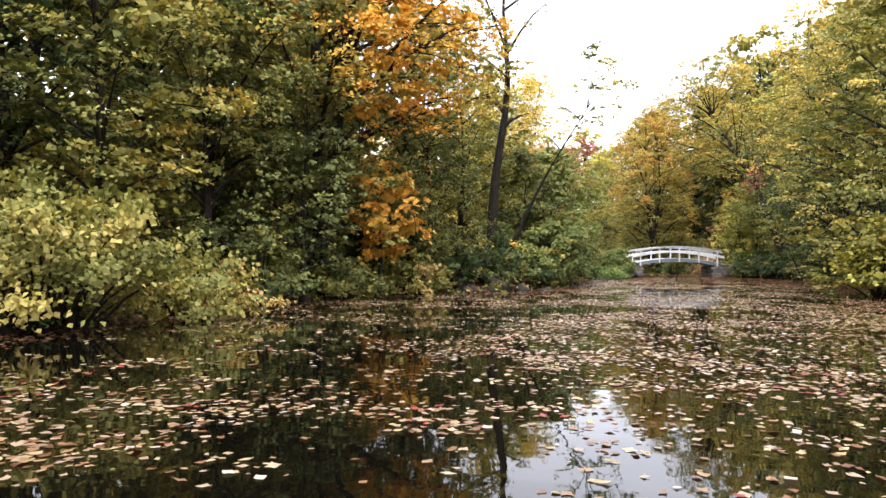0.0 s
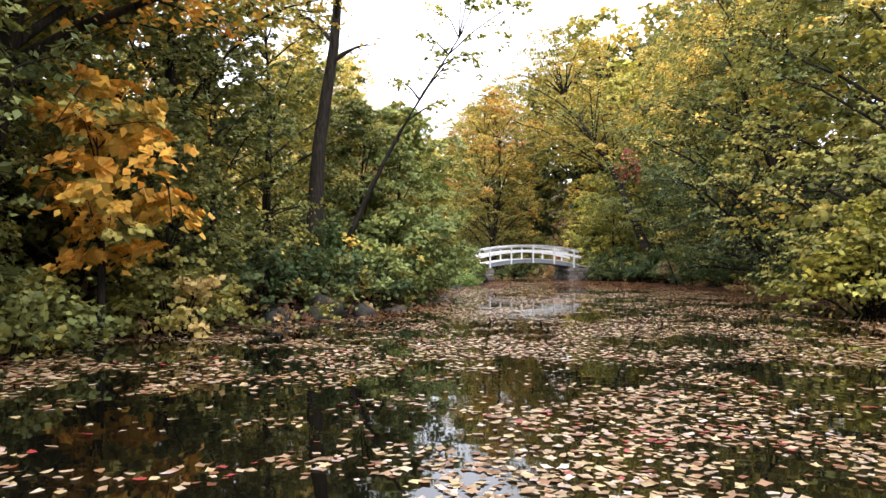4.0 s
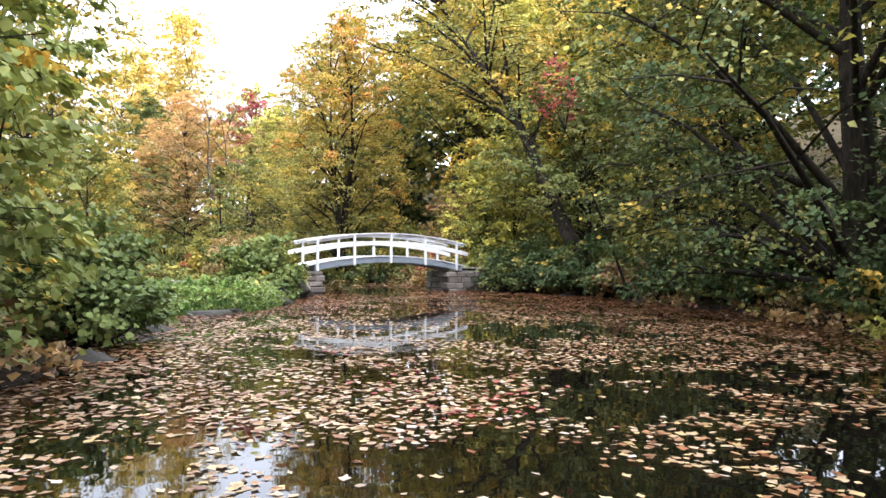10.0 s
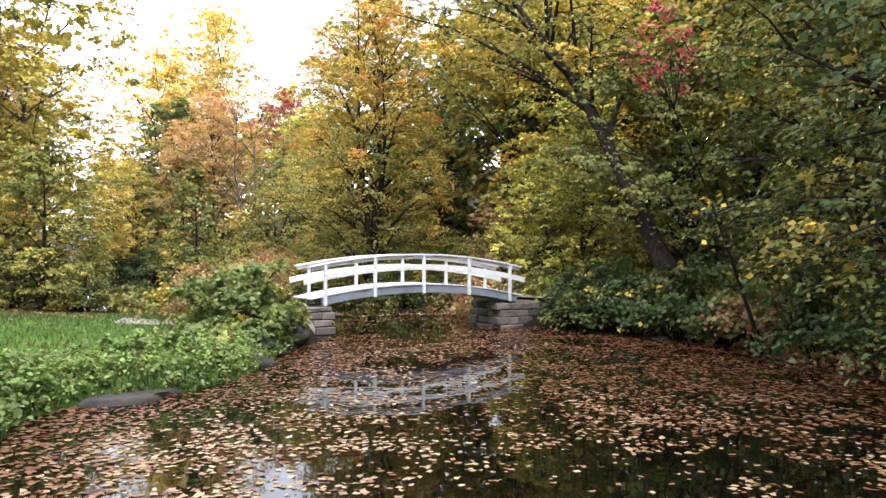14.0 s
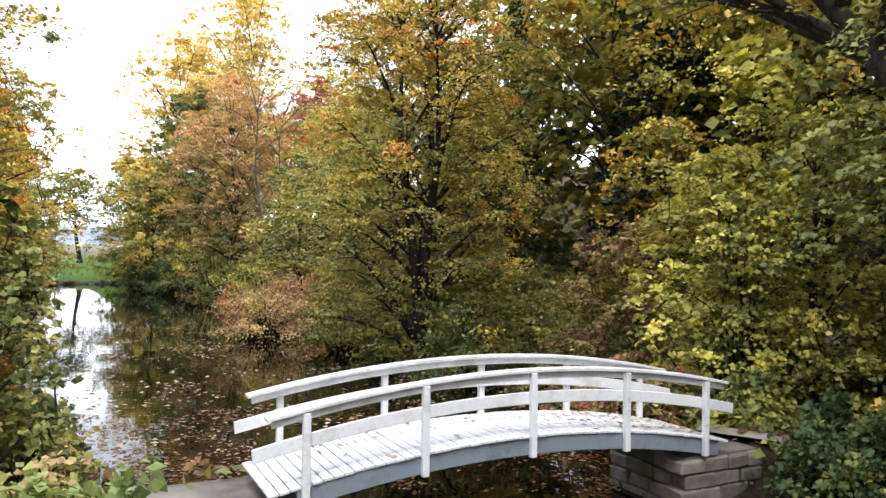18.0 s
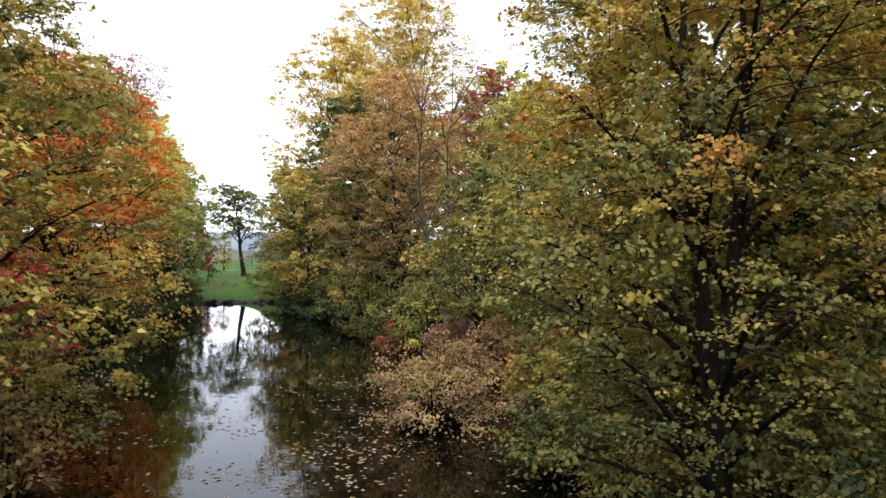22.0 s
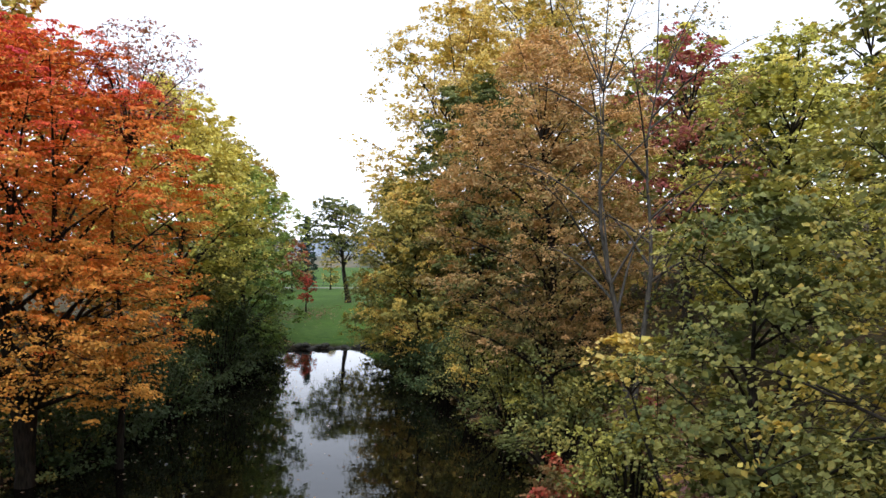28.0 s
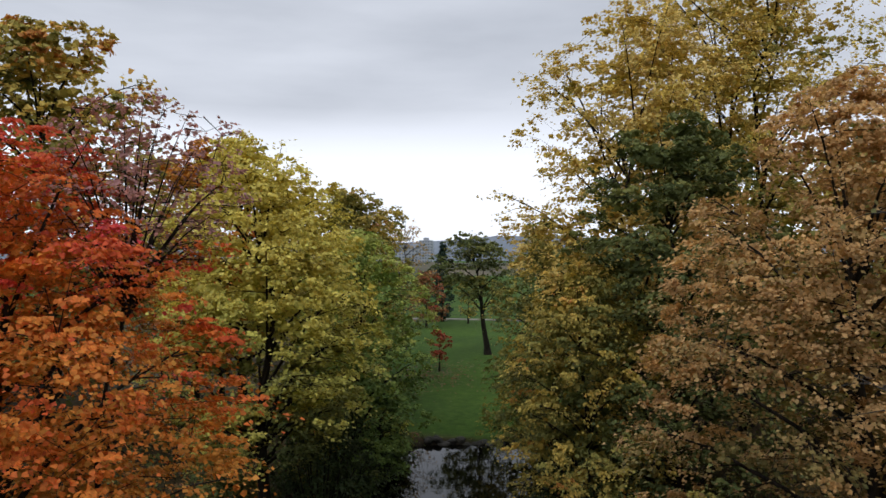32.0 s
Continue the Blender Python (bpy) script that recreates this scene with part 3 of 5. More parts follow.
WEST_SHORE = [(-9, -8), (-9.5, 4), (-8.6, 12), (-7.2, 17), (-5.8, 22), (-4.6, 26), (-2.6, 29.5), (0.2, 31.8), (3.2, 34), (5.8, 37), (7.0, 41), (8.1, 45.5), (9.2, 48.8), (10.8, 52.6), (12.4, 53.8), (14.2, 57), (15.6, 60.5), (16.3, 62.4), (15.9, 64.4), (12.6, 68.4), (8.0, 74.6), (4.2, 83), (0.2, 93), (-3.6, 102), (-5.5, 112), (-7.5, 122), (-8.2, 135), (-8.6, 150)]
EAST_SHORE = [(-7.6, 158.5), (-3, 161), (1.2, 162.5), (3.4, 158), (6, 151), (9, 141), (12, 131), (15, 120), (19.5, 110), (21.5, 100), (21.5, 90), (22.5, 83), (24.2, 78), (25.6, 72), (24.4, 66.4), (24.1, 63.95), (25.7, 62.2), (27.0, 58), (26.6, 51), (24.6, 46), (22.8, 40), (22, 33), (21.5, 22), (20, 5), (18, -8)]
SHORE = WEST_SHORE + EAST_SHORE


def shore_distance(x, y):
    """Metres from the shoreline, minus inside the ponds."""
    p = np.stack([np.ravel(x), np.ravel(y)], -1)
    best, inside = np.full(len(p), 1e9), np.zeros(len(p), bool)
    for (ax, ay), (bx, by) in zip(SHORE, SHORE[1:] + SHORE[:1]):
        e, d = np.array([bx - ax, by - ay]), p - (ax, ay)
        s = np.clip(d @ e / (e @ e), 0, 1)
        best = np.minimum(best, np.hypot(*(d - s[:, None] * e).T))
        with np.errstate(divide="ignore", invalid="ignore"):
            cross = (ay > p[:, 1]) != (by > p[:, 1])
            inside ^= cross & (p[:, 0] < (bx - ax) * (p[:, 1] - ay) / (by - ay + 1e-12) + ax)
    d = np.where(inside, -best, best)
    calm = np.clip(np.hypot(p[:, 0] - 19.8, p[:, 1] - 63.2) / 6 - 0.8, 0, 1)
    d = d + calm * (0.26 * np.sin(1.1 * p[:, 0] + 0.7 * p[:, 1]) + 0.18 * np.sin(2.1 * p[:, 1] - 1.6 * p[:, 0]) + 0.3 * np.sin(0.43 * p[:, 1] + 0.2 * p[:, 0]))
    return d.reshape(np.shape(x))


def middle(y):
    return np.interp(y, [-60, 20, 40, 64, 90, 120, 150, 170, 400], [4, 6, 15, 20, 12, 4, -2, -3, -3])


def lawn_weight(x, y):
    left = ramp01(46, 49, y) * (1 - ramp01(66, 72, y)) * (1 - ramp01(13.5, 15.5, x)) * ramp01(-16, -8, x)
    far = ramp01(160.5, 162.5, y) * ramp01(-26, -18, x + 0.12 * (y - 160)) * (1 - ramp01(5, 9, x + 0.16 * (y - 160)))
    field = ramp01(243, 250, y)
    return np.clip(np.maximum.reduce([left, far, field]), 0, 1)


def height(x, y, rough=True):
    x, y = np.asarray(x, float), np.asarray(y, float)
    d = shore_distance(x, y)
    o = np.maximum(d, 0)
    s = x - middle(y)
    right = ramp01(-2, 4, s) * (1 - ramp01(170, 205, y))
    hill_l = (1 - ramp01(-3, 3, s)) * (1 - ramp01(38, 50, y))
    bank_l = (1 - ramp01(-3, 3, s)) * ramp01(72, 88, y) * (1 - ramp01(150, 175, y))
    z = 0.32 * ramp01(0, 0.7, o) + 0.018 * np.minimum(o, 30)
    z = z + 0.05 * np.clip(o - 1.5, 0, 22) * ramp01(46, 50, y) * (1 - ramp01(70, 78, y)) * (1 - ramp01(-3, 3, s))
    z = z + right * (0.36 * np.clip(o - 3.5, 0, 40)) + hill_l * 0.42 * np.clip(o - 2.0, 0, 36) + bank_l * 0.16 * np.clip(o - 2, 0, 40)
    z = z + ramp01(159, 205, y) * (2.1 - 0.018 * np.minimum(o, 30)) * (o > 0)
    for cx, cy in ((15.0, 62.0), (24.9, 63.9)):
        z = z + (d > 0) * 0.74 * np.exp(-((x - cx) ** 2 + (y - cy) ** 2) / 3.0)
    if rough:
        z = z + 0.12 * np.sin(x * 0.7 + 1.3 * np.sin(y * 0.31)) * np.sin(y * 0.53) * ramp01(0.5, 4, o) * (1 - lawn_weight(x, y))
    return np.where(d < 0, -0.08 - 0.35 * np.minimum(-d, 2.2), z)


def ground_z(x, y):
    return float(height(np.array([x]), np.array([y]))[0])


def axis_steps(a, b, step, far):
    core = list(np.arange(a, b + 0.01, step))
    grow, v, s = [], b, step
    while v < far:
        s *= 1.35
        v += s
        grow.append(v)
    neg, v, s = [], a, step
    while v > -far:
        s *= 1.35
        v -= s
        neg.append(v)
    return np.array(neg[::-1] + core + grow)


gx, gy = axis_steps(-42, 58, 0.8, 3500), axis_steps(-16, 262, 0.8, 3500)
GX, GY = np.meshgrid(gx, gy)
GZ = height(GX, GY)
gi = np.arange(GX.size).reshape(GX.shape)
quads = np.stack([gi[:-1, :-1], gi[:-1, 1:], gi[1:, 1:], gi[1:, :-1]], -1).reshape(-1, 4)
ground = new("ground", mesh_np("ground", np.stack([GX, GY, GZ], -1).reshape(-1, 3), quads, GROUND, smooth=True, point_attr=("lawn", lawn_weight(GX, GY).ravel())))
_mud = 1 - ramp01(0.1, 1.3, shore_distance(GX, GY).ravel())
ground.data.attributes.new("mud", "FLOAT", "POINT").data.foreach_set("value", (_mud * (1 - 0.6 * lawn_weight(GX, GY).ravel())).astype(np.float32))
tagged(ground, "leaf-strewn woodland floor and mown park lawn round the ponds", "ground", kind="structure")

water = new("water", mesh_np("water", [(-30, -20, 0), (45, -20, 0), (45, 168, 0), (-30, 168, 0)], [(0, 1, 2, 3)], WATER))
tagged(water, "dark still pond water mirroring the trees", "water", kind="structure")


def put(x, y, sink=0.05):
    return (x, y, ground_z(x, y) - sink)


# ---- footbridge ----
BRIDGE_X, BRIDGE_Y, BRIDGE_TURN, BRIDGE_W, DECK_END = 19.946, 62.837, 9.73, 1.65, 3.9


def arch(s):
    return 1.295 - 0.0278 * s * s - 0.0045 * s


def arch_slope(s):
    return -0.0556 * s - 0.0045


def build_bridge():
    bridge = thing("footbridge", pose(BRIDGE_X, BRIDGE_Y, 0, 0, 0, BRIDGE_TURN), "white-painted arched timber footbridge over the narrows of the pond", "footbridge")
    W = BRIDGE_W

    def bar(name, s0, s1, w0, w1, z0, z1, mat, n=24, label=""):
        s = np.linspace(s0, s1, n)
        v, f = [], []
        for i, q in enumerate(s):
            a = arch(q)
            sl = math.atan(arch_slope(q))
            for w, z in ((w0, z0), (w1, z0), (w1, z1), (w0, z1)):
                v.append((q - math.sin(sl) * (z - 0.4) * 0.4, w, a + z))
            if i:
                k = 4 * i
                f += [(k - 4 + j, k - 4 + (j + 1) % 4, k + (j + 1) % 4, k + j) for j in range(4)]
        f += [(0, 1, 2, 3), (4 * n - 1, 4 * n - 2, 4 * n - 3, 4 * n - 4)]
        me = bpy.data.meshes.new(name)
        me.from_pydata(v, [], f)
        bm = bmesh.new()
        bm.from_mesh(me)
        bmesh.ops.recalc_face_normals(bm, faces=bm.faces)
        bm.edges.ensure_lookup_table()
        sharp = [e for e in bm.edges if len(e.link_faces) == 2 and e.calc_face_angle() > 1.0]
        bmesh.ops.bevel(bm, geom=sharp, offset=0.008, segments=1, affect="EDGES")
        bm.to_mesh(me)
        bm.free()
        me.materials.append(mat)
        return part(name, me, bridge, label)

    for w0, w1, sgn, shift in ((0.0, 0.09, -1, -0.03), (W - 0.09, W, 1, 0.05)):
        bar("side_beam", -DECK_END + 0.3, DECK_END - 0.1, w0, w1, 0.025, 0.282, GREY, label="blue-grey painted curved side beam")
        ow = w0 - 0.035 if sgn < 0 else w1 - 0.055
        bar("handrail", -3.9 + shift, 3.88 + shift, ow - 0.055, ow + 0.125, 1.262, 1.315, WHITE, label="white rounded handrail cap")
        bar("rail_board", -3.84 + shift, 3.84 + shift, ow + 0.012, ow + 0.055, 1.155, 1.26, WHITE)
        bar("middle_rail", -4.1 + shift, 4.1 + shift, ow + 0.03, ow + 0.07, 0.785, 0.965, WHITE, label="wide white middle rail board")
        for s in (-3.459, -1.769, 0, 1.769, 3.459):
            a = arch(s + shift)
            p0 = ow - 0.06 if sgn < 0 else ow + 0.072
            part("post", box_mesh("post", s + shift - 0.05, s + shift + 0.05, p0, p0 + 0.088, a + 0.0, a + 1.26, WHITE, 0.008), bridge)
    bar("centre_beam", -DECK_END + 0.4, DECK_END - 0.3, W / 2 - 0.06, W / 2 + 0.06, 0.025, 0.282, GREY)
    n = 55
    for i in range(n):
        s = -DECK_END + 2 * DECK_END * i / (n - 1)
        sl = math.degrees(math.atan(arch_slope(s)))
        if i % 11 == 0:
            plank = box_mesh("plank", -0.067, 0.067, -0.03 - 0.006 * (i % 3), W + 0.02, -0.02, 0.02, DECKW, 0.006)
        part("plank", plank, bridge, at=pose(s, random.uniform(-0.012, 0.012), arch(s) + 0.304 + random.uniform(-0.003, 0.003), 0, -sl, 0))
    return bridge


build_bridge()


def bridge_point(s, w):
    a = radians(BRIDGE_TURN)
    return BRIDGE_X + s * math.cos(a) - w * math.sin(a), BRIDGE_Y + s * math.sin(a) + w * math.cos(a)


def build_abutment(label, s0, w0, way, length, depth, top, seed):
    """Coursed blocks: a front along the bridge and a face towards the water; way: 1 or -1 along the bridge."""
    x, y = bridge_point(s0, w0)
    wall = thing("stone_abutment", pose(x, y, 0, 0, 0, BRIDGE_TURN), label, "abutment", "bridge abutments")
    rng = random.Random(seed)
    z = -0.6
    row = 0
    while z < top - 0.05:
        hh = min(rng.uniform(0.2, 0.3), top - z)
        for face, ln in enumerate((length, depth)):
            s = -0.12 if row % 2 else 0.0
            while s < ln - 0.12:
                w = min(rng.uniform(0.38, 0.7), ln - s)
                b = rng.uniform(0, 0.05)
                if face == 0:
                    xa, xb, ya, yb = s + 0.008, s + w - 0.008, -0.02 - b, 0.34
                else:
                    xa, xb, ya, yb = -0.02 - b, 0.34, s + 0.35, s + w + 0.334
                xa, xb = sorted((way * xa, way * xb))
                part("block", box_mesh("block", xa, xb, ya, yb, z + 0.008, z + hh - 0.008, BLOCK, 0.03, 0.018, rng.random()), wall)
                s += w
        z += hh
        row += 1
    xa, xb = sorted((way * 0.05, way * (length - 0.05)))
    part("core", box_mesh("core", xa, xb, 0.06, depth + 0.3, -0.7, top - 0.02, BLOCK, 0.0), wall)


build_abutment("weathered grey stone abutment under the bridge's end", 3.05, 0.02, 1, 1.8, 1.6, 0.94, 3)
build_abutment("weathered grey stone abutment half hidden by bushes", -3.3, -0.12, -1, 1.9, 1.7, 0.96, 4)


# ---- shore stones ----
def build_rock(x, y, sx, sy, sz, seed, label, flat=False):
    bm = bmesh.new()
    bmesh.ops.create_icosphere(bm, subdivisions=3, radius=1)
    off = Vector((seed * 3.1, seed * 1.7, seed * 0.9))
    for v in bm.verts:
        n = noise.noise(v.co * 1.3 + off) * 0.35 + noise.noise(v.co * 3.2 + off) * 0.2 + abs(noise.noise(v.co * 7 + off)) * 0.08
        c = v.co * (1 + n)
        if flat:
            c.z = max(-0.6, min(0.6, c.z * 1.6))
        v.co = Vector((c.x * sx, c.y * sy, c.z * sz))
    for f in bm.faces:
        f.smooth = True
    me = bpy.data.meshes.new("boulder")
    bm.to_mesh(me)
    bm.free()
    me.materials.append(STONE)
    ob = new("boulder", me)
    ob.matrix_basis = pose(x, y, max(ground_z(x, y), -0.15) - sz * 0.15, 0, 0, seed * 47)
    tagged(ob, label, "boulder", "shore boulders")


for i, (x, y, a, b, c) in enumerate(((2.4, 33.5, 0.6, 0.5, 0.5), (3.6, 34.5, 0.5, 0.42, 0.42), (4.9, 36.1, 0.4, 0.35, 0.3), (1.1, 32.5, 0.5, 0.42, 0.4),
                                     (8.7, 44.6, 0.42, 0.36, 0.3), (9.6, 48.9, 0.6, 0.5, 0.4), (13.9, 56.6, 0.4, 0.35, 0.3), (15.2, 60.1, 0.45, 0.4, 0.32), (26.3, 58.6, 0.5, 0.4, 0.3), (26.6, 54.0, 0.6, 0.45, 0.35))):
    build_rock(x, y, a, b, c, i + 1, "dark mossy boulder at the water's edge")
build_rock(11.45, 53.25, 1.0, 0.45, 0.46, 85, "flat pale stone slab at the grassy water's edge", True)
build_rock(14.0, 57.9, 0.4, 0.3, 0.3, 23, "pale rounded stone among the waterside plants")
for i in range(14):
    x = -6.5 + i * 0.62
    y = 160.2 + 0.28 * i * 0.62 + 0.25 * math.sin(i * 2.1)
    build_rock(x, y, 0.5 + 0.15 * math.sin(i), 0.4, 0.3, 40 + i, "dark stone in the bank below the lawn")


# ---- trees: first pond, wooded slope on one side ----
def T(name, label, x, y, h, r, low, n, size, pal, seed, **k):
    return make_tree(name, label, put(x, y, 0), h, r, low, n, size, LEAF[pal], seed, **k)


def B(name, label, x, y, h, r, n, size, pal, seed, z=None, **k):
    p = put(x, y) if z is None else (x, y, z)
    return make_bush(name, label, p, h, r, n, size, LEAF[pal], seed, **k)


B("vine_bush", "sprawling vine-covered bush with yellow and tan leaves over the water", -8.0, 15.2, 3.4, 3.0, 22000, 0.105, "vine", 11, tone=0.16, hang=0.8)
B("vine_bush", "trailing yellow-green bush arching down to the water", -6.2, 18.8, 2.2, 2.0, 7000, 0.11, "vine", 12, tone=0.2, hang=0.8)
B("bush", "leafy green bush on the dark bank", -5.6, 23.0, 2.3, 1.9, 7000, 0.12, "green", 13, tone=0.55)
B("bush", "green and pale yellow bush overhanging the pond", -3.6, 26.8, 2.0, 1.8, 6000, 0.12, "green", 14, tone=0.7)
B("bush", "low bush with yellow-green and rusty leaves at the water", -1.2, 30.4, 1.7, 1.9, 6000, 0.12, "vine", 15, tone=0.2)
for i, (x, y, h, r, tn) in enumerate(((-0.6, 34.6, 8.0, 2.7, 0.6), (-3.4, 31.6, 8.5, 2.8, 0.72), (4.4, 40.0, 7.0, 2.2, 0.55), (-5.6, 27.2, 7.0, 2.4, 0.6), (-1.4, 31.6, 5.0, 1.9, 0.7))):
    T("young_tree", "low-branched young green tree on the wooded bank", x, y, h, r, 0.5, 17000, 0.105, "green", 680 + i, tone=tn, limbs=20, group="young trees on the bank")
B("bush", "dark green bush under the tall trees", 1.6, 34.6, 1.8, 1.9, 6000, 0.12, "deep", 16)
B("bush", "dark green bush among mossy boulders", 4.6, 37.4, 1.6, 1.6, 5000, 0.12, "deep", 17)
for i, (x, y, h, r, pal, tn) in enumerate(((2.4, 35.2, 2.4, 1.7, "deep", 0.45), (3.8, 37.0, 2.6, 1.8, "maple", 0.4), (0.4, 33.4, 2.2, 1.6, "deep", 0.5), (2.8, 39.6, 3.4, 1.8, "green", 0.6), (4.4, 43.2, 3.6, 2.0, "green", 0.75), (25.6, 64.9, 1.3, 0.8, "lime", 0.4), (26.4, 62.0, 1.8, 1.2, "deep", 0.5), (27.0, 59.4, 1.6, 1.3, "deep", 0.5), (26.4, 45.4, 1.3, 1.4, "deep", 0.4), (26.8, 50.8, 2.0, 1.5, "deep", 0.45), (26.2, 65.4, 1.2, 1.0, "lime", 0.4), (25.4, 66.8, 1.0, 0.9, "shrub", 0.6))):
    B("bank_shrub", "shrub covering the bank above the stones", x, y, h, r, 5500, 0.12, pal, 270 + i, tone=tn, group="shrubs on the bank")
T("maple_tree", "orange and yellow maple leaning over the pond", -4.6, 28.8, 17.0, 5.0, 6.6, 32000, 0.14, "gold", 21, trunk_r=0.42, stems=3, tone=0.62, swing=0.3, limbs=26, side=(4.2, -2.2))
T("maple_sapling", "young maple with hanging orange leaves", -2.4, 28.6, 5.8, 1.6, 2.0, 3600, 0.17, "gold", 22, tone=0.72, limbs=10, hang=0.8, side=(0.6, -0.8))
T("sapling", "soft green young tree in front of the woods", -4.6, 25.0, 8.2, 2.6, 1.6, 9000, 0.12, "green", 23, tone=0.5, limbs=16)
T("tree", "soft green young tree on the bank", -7.2, 23.0, 9.5, 3.0, 1.2, 20000, 0.11, "green", 36, tone=0.68, limbs=20)
T("tree", "soft green tree on the wooded bank", -8.6, 28.6, 11, 3.2, 1.5, 17000, 0.13, "green", 37, tone=0.75)
T("tree", "yellow-green tree on the wooded bank", -5.4, 33.6, 12.5, 3.6, 1.8, 18000, 0.14, "turning", 38, tone=0.3)
T("tree", "tall green tree with dark trunk on the slope", -7.8, 25.4, 17, 4.2, 4, 21000, 0.15, "turning", 24, tone=0.3, trunk_r=0.26)
T("tree", "yellow-green woodland tree on the slope", -9.0, 19.6, 13, 3.6, 3.0, 20000, 0.125, "turning", 25, tone=0.4, trunk_r=0.2)
T("tree", "dark green tree with spreading layered boughs", -12.0, 20.5, 12, 4.6, 2.5, 20000, 0.125, "deep", 26, tone=0.5)
T("tree", "green woodland tree above the bank", -1.6, 35.0, 14.5, 3.8, 3.2, 16000, 0.13, "turning", 27, tone=0.34)
T("tree", "slender green tree beside the bare trunk", 1.0, 41.0, 11.0, 3.4, 2.0, 16000, 0.12, "turning", 28, tone=0.34)
T("bare_tree", "tall nearly bare tree with forked grey trunk", 2.4, 37.0, 21, 4.0, 8, 1900, 0.13, "gold", 29, stems=1, trunk_r=0.3, limbs=14, lean=(1.4, 0.8), form="vase", tone=0.4, clump=0.7, full=0.5)
T("leaning_branch_tree", "thin tree leaning out with sparse pale leaves", 2.8, 37.4, 11.5, 1.7, 6.2, 1700, 0.12, "lime", 30, lean=(5.6, -2.6), trunk_r=0.12, limbs=10, tone=0.5, full=0.4)
T("tree", "green and yellow tree behind the bank", -1.0, 44.6, 15, 4.2, 3.5, 13000, 0.16, "turning", 31, tone=0.5)
T("maple_tree", "broad-leaved green maple drooping over the water", 6.0, 40.8, 7.2, 2.7, 0.4, 26000, 0.115, "maple", 32, tone=0.56, fine=True, limbs=26, droop=0.8, hang=0.7, swing=0.2)
T("maple_tree", "bright green maple over the grassy bank", 6.2, 44.8, 7.4, 2.6, 0.6, 21000, 0.115, "maple", 35, tone=0.62, swing=0.2, limbs=22, droop=0.8, hang=0.7)
T("maple_tree", "low green maple bough over the water", 5.6, 38.8, 3.2, 1.9, 0.2, 13000, 0.11, "maple", 33, tone=0.5, swing=0.18, fine=True, limbs=16, droop=0.8, hang=0.7)
T("tree", "green and yellow vine-hung tree by the shore", 3.6, 46.0, 9.5, 3.2, 0.8, 14000, 0.13, "turning", 34, tone=0.32)

# the other side of the first pond
T("tree", "overhanging tree with layered yellow-green sprays", 20.6, 31.6, 15.5, 5.8, 1.0, 48000, 0.125, "turning", 41, tone=0.4, limbs=34, droop=0.6, flat=0.2, trunk_r=0.34, side=(-0.8, 0.3))
B("bush", "bright yellow-green bush at the water's edge", 18.6, 31.0, 3.2, 2.6, 8000, 0.16, "lime", 42, z=0.1, tone=0.58, flat=0.35)
T("tree", "overhanging yellow-green tree by the shore", 22.6, 22.4, 15, 5.4, 1.5, 24000, 0.14, "turning", 43, tone=0.34, limbs=30, flat=0.22)
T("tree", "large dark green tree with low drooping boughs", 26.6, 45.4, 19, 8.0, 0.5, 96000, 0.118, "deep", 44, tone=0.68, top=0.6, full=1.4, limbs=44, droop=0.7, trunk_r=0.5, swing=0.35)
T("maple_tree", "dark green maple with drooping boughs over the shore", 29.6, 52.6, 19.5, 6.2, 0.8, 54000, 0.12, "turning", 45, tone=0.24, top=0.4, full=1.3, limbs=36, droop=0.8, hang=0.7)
T("tree", "yellow and green tree on the slope", 26.4, 38.0, 17, 5.0, 2.0, 12000, 0.2, "turning", 46, tone=0.35)
T("tree", "tall tree turning yellow above the dark maple", 34.0, 58.0, 21, 6.2, 5, 13000, 0.23, "turning", 47, tone=0.55)
B("bush", "reddish brown undergrowth on the shaded bank", 27.6, 55.4, 1.8, 2.0, 5000, 0.13, "shrub", 48, tone=0.45)
B("bush", "dark green undergrowth at the water", 27.6, 58.8, 2.0, 1.8, 5000, 0.13, "deep", 49)
B("bush", "dark leafy undergrowth under the maple", 27.0, 49.4, 1.8, 2.0, 5000, 0.14, "deep", 50)
for i, (x, y, h, r, pal) in enumerate(((25.8, 62.6, 1.5, 1.1, "deep"), (26.8, 60.2, 1.7, 1.4, "deep"), (27.4, 56.8, 2.0, 1.6, "deep"), (27.2, 53.2, 2.4, 1.8, "deep"), (26.6, 48.0, 1.4, 1.6, "deep"), (25.0, 43.4, 1.3, 1.5, "deep"), (23.4, 38.0, 2.6, 2.0, "deep"), (22.8, 34.0, 2.2, 1.8, "turning"), (22.6, 27.4, 2.4, 2.0, "deep"))):
    B("shore_bush", "leafy bush hanging over the shaded shore", x, y, h, r, 5500, 0.12, pal, 250 + i, tone=0.45, group="bushes on the shaded shore", hang=0.8)
B("bush", "yellow-green shrub with feathery sprays beside the bridge", 26.6, 66.6, 4.2, 2.6, 14000, 0.11, "lime", 51, tone=0.34, flat=0.4)
T("tree", "yellow-green tree on the slope behind the leaning trunk", 35.0, 68.6, 18.5, 5.0, 4.5, 26000, 0.14, "turning", 82, tone=0.6, limbs=26)
T("sapling", "light green sapling at the bridge's far corner", 12.7, 62.9, 4.6, 1.0, 0.4, 5000, 0.09, "green", 81, tone=0.75, limbs=18)
T("sapling", "slim yellow-green tree beside the bridge", 26.8, 66.2, 6.5, 2.2, 1.0, 13000, 0.1, "lime", 52, tone=0.66, limbs=20, lean=(-0.8, 0.4))
